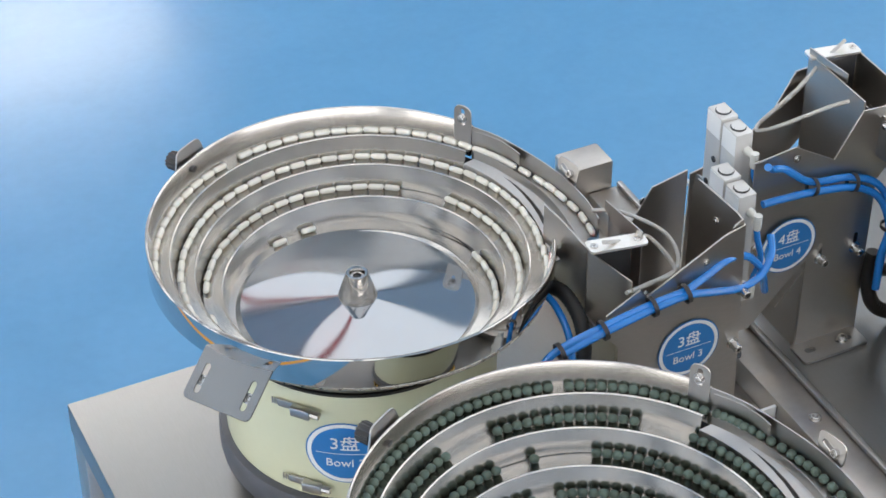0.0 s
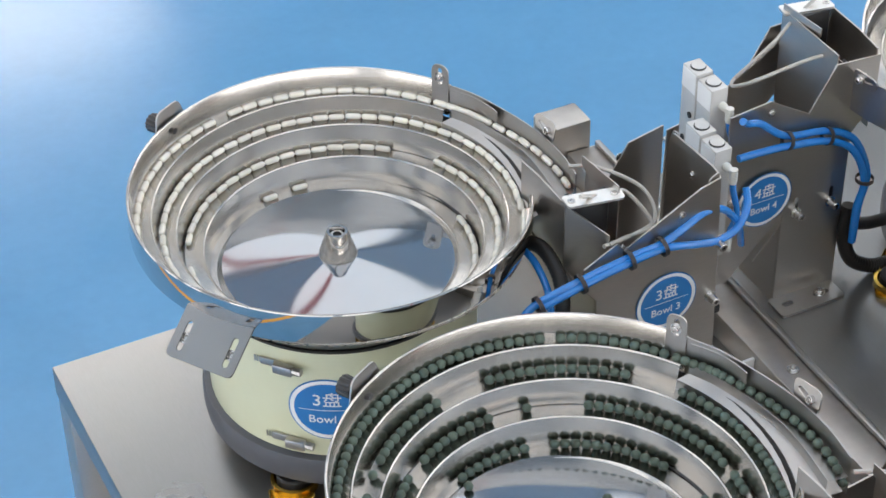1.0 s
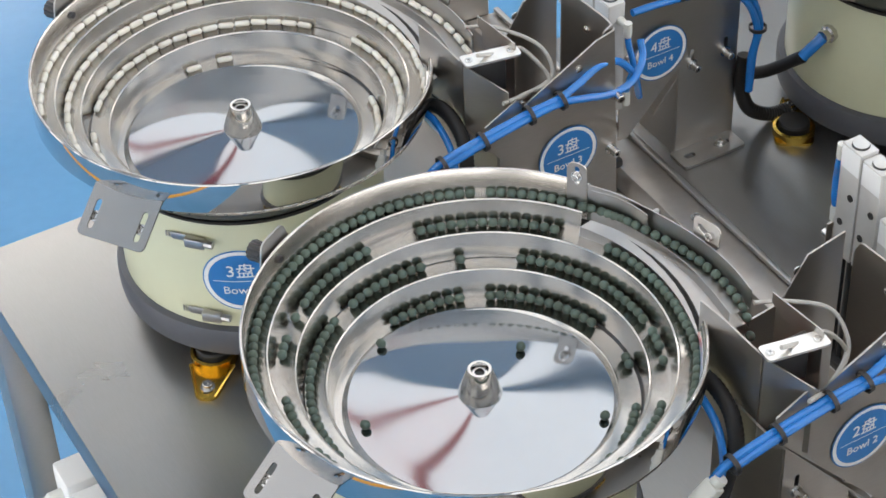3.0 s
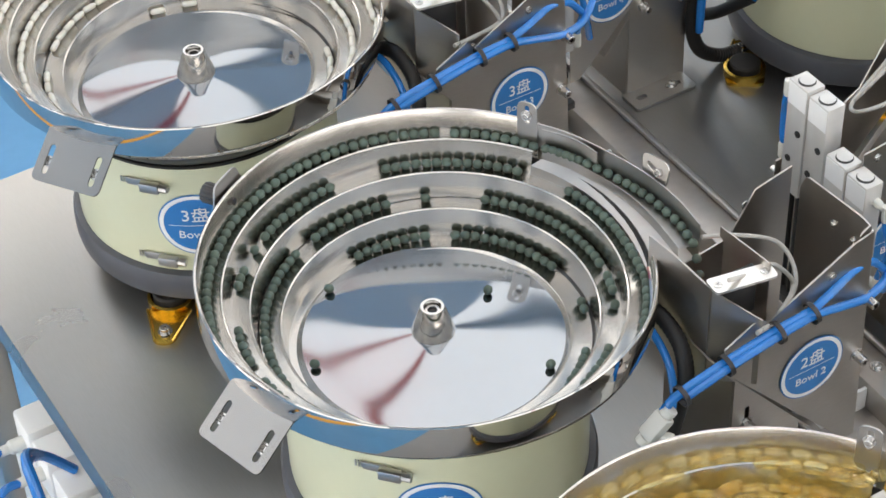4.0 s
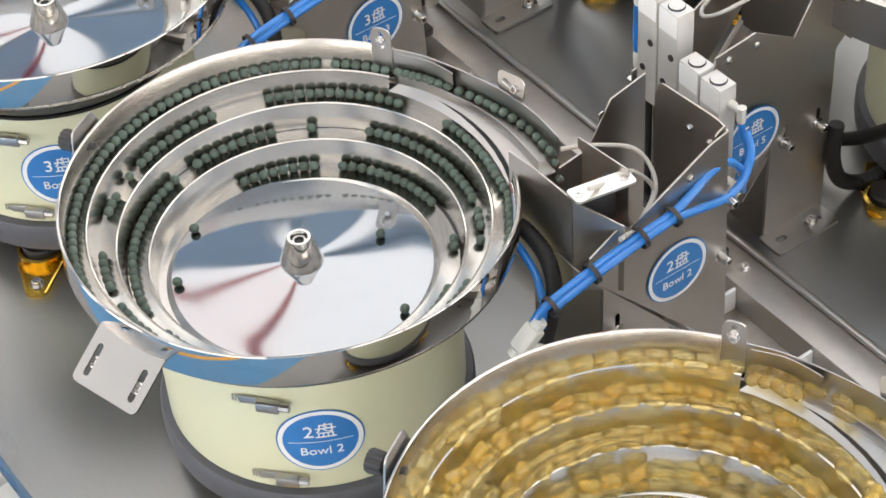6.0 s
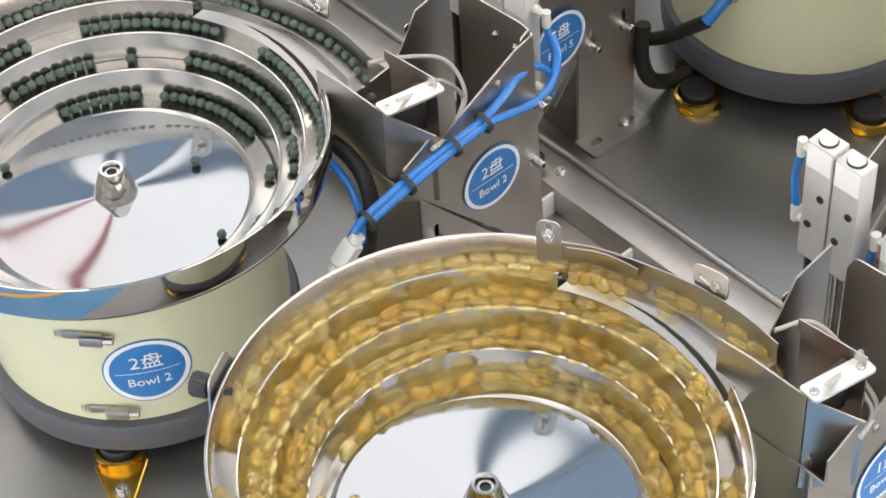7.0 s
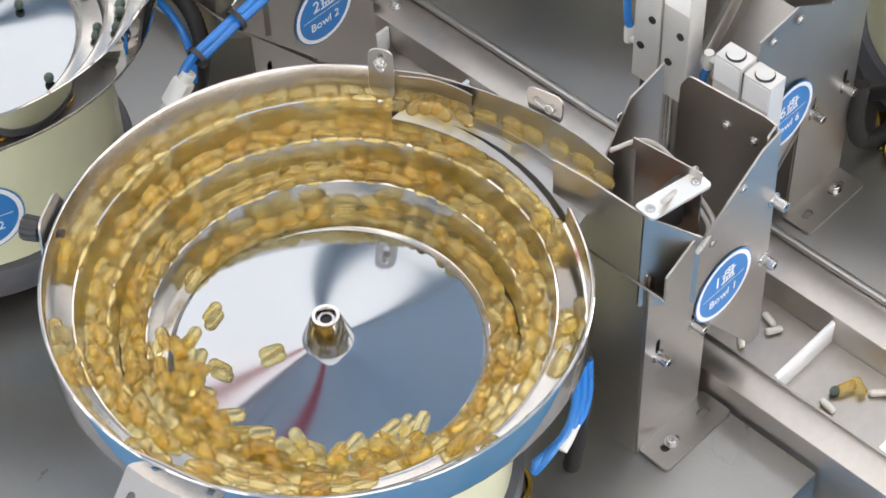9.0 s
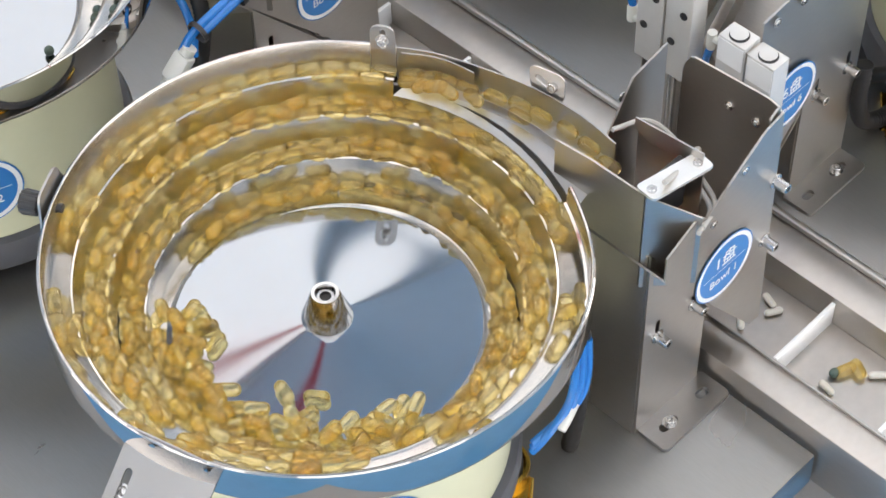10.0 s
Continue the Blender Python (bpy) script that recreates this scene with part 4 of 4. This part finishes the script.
for by, bx in ((0.400, 0.900), (-0.142, 0.895), (-0.690, 0.895)):
    c = thing("drive_cable", pose(0, 0, 0), "black drive cable with a blue sleeve into a cream drum", "cable", "drive cables")
    P0 = Vector((bx - 0.1585 * 0.985, by - 0.1585 * 0.17, 1.030))
    n0 = Vector((-0.985, -0.17, 0))
    part("hose", tube([Vector((0.668, by + 0.105, 1.080)), Vector((0.682, by + 0.128, 1.020)), Vector((0.690, by + 0.136, 0.955)), Vector((0.694, by + 0.106, 0.914)), Vector((0.696, by + 0.048, 0.940)), P0 + n0 * 0.040 + Vector((0, 0.012, -0.026))], 0.0085, 10, 12), RUBBER, c)
    part("sleeve", tube([P0 + n0 * 0.040 + Vector((0, 0.012, -0.026)), P0 + n0 * 0.028 + Vector((0, 0.004, -0.010)), P0 + n0 * 0.016], 0.0075, 4, 12), HOSE, c)
    part("gland", lathe([(0, -0.004), (0.012, -0.004), (0.012, 0.008), (0.009, 0.010), (0.009, 0.018), (0, 0.018)], 8, Matrix.Translation(P0) @ n0.to_track_quat("Z", "Y").to_matrix().to_4x4()), SCREW, c)
for by in (0.515, 0.0):
    def W(x, y, z):
        return Vector((x, by + y, z))
    c = thing("drive_cable", pose(0, 0, 0), "black ribbed conduit and blue hose beside a cream drum", "cable", "drive cables")
    part("hose", tube([W(0.152, -0.050, 1.075), W(0.172, -0.085, 1.110), W(0.184, -0.125, 1.130), W(0.186, -0.165, 1.120), W(0.182, -0.186, 1.090), W(0.176, -0.186, 1.050), W(0.170, -0.178, 0.990), W(0.165, -0.170, 0.930), W(0.160, -0.165, 0.862)], 0.0085, 14, 12, 0.05), RUBBER, c)
    part("hose", tube([W(0.154, -0.045, 1.060), W(0.164, -0.090, 1.108), W(0.170, -0.125, 1.124), W(0.171, -0.165, 1.108), W(0.166, -0.188, 1.080), W(0.158, -0.196, 1.055)], 0.0042, 8, 10), HOSE, c)
    fb = bmesh.new()
    add_box(fb, -0.008, 0.008, -0.010, 0.010, -0.016, 0.016, 0.004)
    add_lathe(fb, [(0, 0), (0.0075, 0), (0.0075, 0.008), (0, 0.008)], 14, pose(0, 0, 0.016))
    add_lathe(fb, [(0, 0), (0.0075, 0), (0.0075, 0.008), (0, 0.008)], 14, pose(0, 0, -0.024))
    add_lathe(fb, [(0, 0), (0.004, 0), (0.006, 0.006), (0.006, 0.012), (0, 0.012)], 12, pose(0.006, -0.008, -0.006, 70, 0, 30))
    bmesh.ops.transform(fb, matrix=Matrix.Translation(W(0.111, -0.234, 1.102)) @ Euler((0.3, 0.55, 0.2)).to_matrix().to_4x4(), verts=fb.verts[:])
    part("flow_valve", fb, FITTING, c, "white plastic flow control valve")
c = thing("drive_cable", pose(0, 0, 0), "blue hoses hanging beside a cream drum", "cable", "drive cables")
for k in range(3):
    part("hose", tube([Vector((0.176 - 0.008 * k, -0.700, 1.035)), Vector((0.172 - 0.009 * k, -0.705, 0.995)), Vector((0.160 - 0.010 * k, -0.708, 0.970)), Vector((0.135 - 0.010 * k, -0.706, 0.958 - 0.004 * k)), Vector((0.105, -0.700, 0.945 - 0.006 * k))], 0.0042, 8, 10), HOSE, c)
part("conduit", tube([Vector((0.150, -0.640, 1.060)), Vector((0.168, -0.678, 1.058)), Vector((0.176, -0.694, 1.030)), Vector((0.176, -0.696, 0.960)), Vector((0.170, -0.690, 0.862))], 0.0085, 14, 12, 0.05), RUBBER, c)
part("fitting", lathe([(0, 0), (0.006, 0), (0.007, 0.010), (0.007, 0.028), (0, 0.028)], 12, pose(0.128, -0.712, 0.955, 0, 65, 15)), FITTING, c)

# ---- under the table edge ----
vm = thing("valve_manifold", pose(-0.262, 0.47, 0.305), "cream valve manifold with white fittings under the table", "valve manifold")
part("body", box(-0.035, 0.06, -0.18, 0.16, 0, 0.22, 0.004), FITTING, vm)
for k in range(5):
    part("valve", box(-0.030, 0.050, -0.165 + 0.064 * k, -0.112 + 0.064 * k, 0.2205, 0.300, 0.005), WALLM, vm)
    part("fitting", lathe([(0, 0), (0.010, 0), (0.010, 0.018), (0.007, 0.022), (0.007, 0.034), (0, 0.034)], 14, pose(-0.030, -0.138 + 0.064 * k, 0.262, 0, -90, 0)), FITTING, vm)
hv = thing("air_hose", pose(0, 0, 0), "bundle of blue air hoses looping under the table", "air hose", "hoses")
for k in range(5):
    y = 0.332 + 0.064 * k
    part("hose", tube([Vector((-0.320, y, 0.567)), Vector((-0.350, y - 0.006, 0.570)), Vector((-0.366 - 0.002 * k, y - 0.02, 0.535)), Vector((-0.362, y - 0.03, 0.45)), Vector((-0.350, y - 0.02, 0.32))], 0.0058, 8, 10), HOSE, hv)
hv2 = thing("air_hose", pose(0, 0, 0), "looped pair of blue air hoses under the table edge", "air hose", "hoses")
for k in range(2):
    part("hose", tube([Vector((-0.318, 0.36 + 0.02 * k, 0.46)), Vector((-0.330, 0.37 + 0.02 * k, 0.60)), Vector((-0.335, 0.40 + 0.012 * k, 0.690)), Vector((-0.328, 0.44, 0.700 - 0.012 * k)), Vector((-0.300, 0.47, 0.655)), Vector((-0.265, 0.47, 0.608))], 0.0065, 8, 10), HOSE, hv2)


# ---- pills ----
def pill_mesh(name, length, r, material, flat=0.0):
    half = length / 2 - r
    prof = [(0, -half - r)]
    for k in range(1, 5):
        a = math.pi / 2 * k / 4
        prof.append((r * math.sin(a), -half - r * math.cos(a)))
    if flat:
        prof += [(r * 1.0, 0)]
    prof += [(q, -z) for q, z in prof[4::-1]] if not flat else [(q, -z) for q, z in prof[4::-1]]
    return finish(name, lathe(prof, 14, pose(0, 0, 0, 0, 90, 0)), material)


CAPSULE = pill_mesh("capsule", 0.0195, 0.0037, PILL_W)
TABLET = pill_mesh("tablet", 0.0110, 0.0049, PILL_G)
SOFTGEL = pill_mesh("softgel", 0.0235, 0.0060, PILL_A)
CH_LEN = sum((bez(CH_O, (k + 1) / 20) - bez(CH_O, k / 20)).length for k in range(20))
# running length along the lane, from the lane's end inwards
S_TAB, L_TAB = [S_END], [0.0]
while S_TAB[-1] < TURNS:
    s = S_TAB[-1]
    S_TAB.append(s + 0.005)
    L_TAB.append(L_TAB[-1] + 2 * math.pi * r_out(s) * 0.005)


def on_lane(length, across, up):
    """A place and heading, by the running length before the lane's end (negative: past it, down the chute)."""
    if length >= 0:
        s = float(np.interp(length, L_TAB, S_TAB))
        a = BACK + 2 * math.pi * s
        return lane_point(s, across, up), math.atan2(-math.cos(a), math.sin(a))
    t = -length / CH_LEN
    if t <= 1:
        o, q = bez(CH_O, t), bez(CH_I, t)
        p = o + (q - o).normalized() * across
        d = bez(CH_O, min(1, t + 0.02)) - bez(CH_O, max(0, t - 0.02))
        return Vector((p.x, p.y, Z_CH - 0.003 - 0.004 * t + up)), math.atan2(d.y, d.x)
    o, q = bez(CH_O, 1), bez(CH_I, 1)
    p = o + (q - o).normalized() * across
    drop = min((t - 1) * CH_LEN, 0.05)
    return Vector((p.x, p.y - drop * 0.6, Z_CH - 0.007 + up - drop * 1.5)), math.radians(-95)


MOVERS = []
TIMES = (0.0, 2.0, 4.0, 6.0, 8.0, 10.0)


def run_pills(mesh, origin, spots, speed, label, category, group):
    """Pills that creep up the lane: spots are (length, across, up, tilt, turn)."""
    for ln, ac, up, tilt, turn in spots:
        ob = new(mesh.name, mesh)
        tagged(ob, label, category, group)
        rows = []
        for t in TIMES:
            p, hd = on_lane(ln - speed * t, ac, up)
            rows.append((t, Matrix.Translation(origin + p) @ Euler((0, tilt, hd + turn)).to_matrix().to_4x4()))
        ob.matrix_basis = rows[0][1]
        MOVERS.append((ob, rows))


rng = random.Random(7)


def row_of(step, gaps, start, stop, across, up, jitter, runs=(1, 1, 2, 3)):
    """Pills end to end along a lane, with gaps here and there."""
    out = []
    ln = start
    while ln < stop:
        if rng.random() < gaps(ln):
            ln += step * rng.choice(runs)
            continue
        out.append((ln, across + rng.uniform(0, jitter), up, rng.uniform(-0.04, 0.04), rng.uniform(-0.06, 0.06)))
        ln += step * rng.uniform(0.99, 1.05)
    return out


L_MAX = L_TAB[-1]
TURN_L = [float(np.interp(k + S_END, S_TAB, L_TAB)) for k in range(4)]


def white_gaps(ln):
    if ln < TURN_L[2]:
        return 0.02
    return 0.06 if ln < TURN_L[3] * 0.98 else 0.80


o3 = Vector((ROWS["3"][0], ROWS["3"][1], ZT))
run_pills(CAPSULE, o3, row_of(0.0199, white_gaps, -CH_LEN + 0.01, L_MAX - 0.05, 0.0042, 0.0040, 0.0012), 0.015,
          "white capsule lying end to end on the spiral track", "capsule", "white capsules")
o2 = Vector((ROWS["2"][0], ROWS["2"][1], ZT))
run_pills(TABLET, o2, row_of(0.0111, lambda ln: 0.012 if ln < TURN_L[1] else 0.15, -CH_LEN + 0.01, L_MAX - 0.04, 0.0060, 0.0055, 0.001, (1, 1, 2, 2, 3, 5)), 0.014,
          "dark green round tablet on the spiral track", "tablet", "dark green tablets")
o1 = Vector((ROWS["1"][0], ROWS["1"][1], ZT + ROWS["1"][2]))
gels = row_of(0.0230, lambda ln: 0.03, -CH_LEN + 0.012, L_MAX - 0.02, 0.0055, 0.0052, 0.002)
gels = [(a, b, c, d, e + rng.uniform(-0.25, 0.25)) for a, b, c, d, e in gels]
second = [(a + 0.009, b + 0.0118, c + rng.uniform(0, 0.002), d, e + rng.uniform(-0.5, 0.5)) for a, b, c, d, e in gels if rng.random() < (0.55 if a < TURN_L[1] else 1.0)]
run_pills(SOFTGEL, o1, (gels + second)[:300], 0.006, "translucent amber softgel on the spiral track", "softgel", "amber softgels")


TROUGH = [("capsule", 0.392, -0.718, 40), ("capsule", 0.424, -0.734, -30), ("capsule", 0.432, -0.722, 70), ("tablet", 0.404, -0.824, 0), ("softgel", 0.424, -0.838, 60),
          ("softgel", 0.415, -0.830, -20), ("capsule", 0.432, -0.856, -45), ("capsule", 0.440, -0.872, -50), ("capsule", 0.386, -0.829, 80), ("capsule", 0.405, -0.930, 20), ("tablet", 0.420, -0.690, 0)]
for kind_, x, y, a in TROUGH:
    me = {"capsule": CAPSULE, "tablet": TABLET, "softgel": SOFTGEL}[kind_]
    ob = new(kind_, me)
    ob.matrix_basis = pose(x, y, 0.8685 + {"capsule": 0.0037, "tablet": 0.0052, "softgel": 0.0049}[kind_], 0, 0, a)
    tagged(ob, {"capsule": "white capsule lying in a trough pocket", "tablet": "dark green tablet lying in a trough pocket", "softgel": "amber softgel lying in a trough pocket"}[kind_], kind_, "pills in the trough")


def pile(name, mesh, origin, spots, turn, rise, label):
    """What nobody could count: the loose heap, which creeps round with the bowl's drive."""
    bm = bmesh.new()
    for m in spots:
        k = len(bm.verts)
        bm.from_mesh(mesh)
        bm.verts.ensure_lookup_table()
        bmesh.ops.transform(bm, matrix=m, verts=bm.verts[k:])
    ob = new(name, finish(name, bm, PILL_A))
    tagged(ob, label, "softgels", "", "stuff")
    rows = [(t, Matrix.Translation(origin + Vector((0, 0, rise * t / 10))) @ Matrix.Rotation(turn * t / 10, 4, "Z")) for t in TIMES]
    ob.matrix_basis = rows[0][1]
    MOVERS.append((ob, rows))


heap = []
for a, b, c, d, e in gels:
    if a < TURN_L[1] * 0.3:
        continue
    if rng.random() < (0.35 if a < TURN_L[1] else 0.60):
        p, hd = on_lane(a + rng.uniform(-0.01, 0.01), 0.005 + rng.uniform(0, 0.010), 0.012)
        heap.append(Matrix.Translation(p) @ Euler((0, rng.uniform(-0.4, 0.4), hd + rng.uniform(-0.6, 0.6))).to_matrix().to_4x4())
for layer in range(2):
    for ring_r in (0.118, 0.131, 0.144):
        a = 150.0 + rng.uniform(0, 6)
        while a < 280:
            r, t = ring_r + rng.uniform(-0.004, 0.004), radians(a)
            heap.append(Matrix.Translation((r * math.cos(t), r * math.sin(t), 1.0950 - ZT + 0.010 * layer + rng.uniform(0, 0.003))) @ Euler((0, rng.uniform(-0.3, 0.3), t + math.pi / 2 + rng.uniform(-0.9, 0.9))).to_matrix().to_4x4())
            a += math.degrees(0.021 / ring_r) * (1 + layer * rng.uniform(0, 1.4))
pile("softgel_heap", SOFTGEL, o1, heap, -0.30, 0.0012, "heap of translucent amber softgels in the bowl")


def loose(mesh, origin, tracks, lift, label, category, group):
    """Pills that have dropped onto the cone and slide about on it: tracks of (seconds, x, y)."""
    for n_, track in enumerate(tracks):
        ob = new(mesh.name, mesh)
        tagged(ob, label, category, group)
        pts = list(track)
        if pts[0][0] > 0:
            pts.insert(0, (0.0, *pts[0][1:]))
        if pts[-1][0] < 10:
            pts.append((10.0, *pts[-1][1:]))
        rows = []
        for k, (t, x, y) in enumerate(pts):
            r = min(math.hypot(x, y), 0.128)
            a = math.atan2(y, x)
            z = float(np.interp(r, (0.018, 0.05, 0.10, 0.134), (1.0972, 1.0942, 1.0906, 1.0889))) - ZT + lift
            rows.append((t, Matrix.Translation(origin + Vector((r * math.cos(a), r * math.sin(a), z))) @ Euler((0, 0.03, a + 0.9 * n_ + 0.35 * k)).to_matrix().to_4x4()))
        ob.matrix_basis = rows[0][1]
        MOVERS.append((ob, rows))


loose(SOFTGEL, o1, [
    [(8.4, -0.106, 0.027), (8.6, -0.084, 0.05), (8.8, -0.06, 0.059), (9, -0.048, 0.096), (9.3, -0.073, 0.08)],
    [(8.4, -0.087, -0.002), (8.6, -0.078, 0.003), (8.8, -0.08, 0.001), (9, -0.084, 0.046), (9.2, -0.078, 0.07)],
    [(8.4, -0.073, -0.022), (8.6, -0.035, 0.014), (8.8, -0.034, 0.007), (9, -0.044, 0.024), (9.3, -0.085, 0.049)],
    [(9.6, -0.135, -0.037), (9.7, -0.091, -0.012), (9.9, -0.092, -0.03), (10, -0.08, -0.031)],
    [(9.6, -0.119, -0.067), (9.8, -0.096, -0.057), (10, -0.065, -0.055)],
    [(9.6, -0.123, -0.058), (9.8, -0.108, -0.056), (10, -0.083, -0.062)]], 0.0049, "translucent amber softgel sliding on the steel cone", "softgel", "amber softgels")
loose(TABLET, o2, [
    [(2.5, 0.067, 0.036), (4.5, 0.081, 0.008), (6.5, 0.085, -0.021)],
    [(2.5, 0.095, -0.093), (4.5, 0.066, -0.115), (6.5, 0.042, -0.125)],
    [(2.5, -0.118, 0.023), (4.5, -0.139, 0.032), (6.5, -0.132, 0.07)],
    [(2.5, -0.047, 0.118), (4.5, -0.074, 0.139)]], 0.0053, "dark green tablet lying on the steel cone", "tablet", "dark green tablets")


def motions():
    for ob, rows in MOVERS:
        walk(ob, rows)


motions()
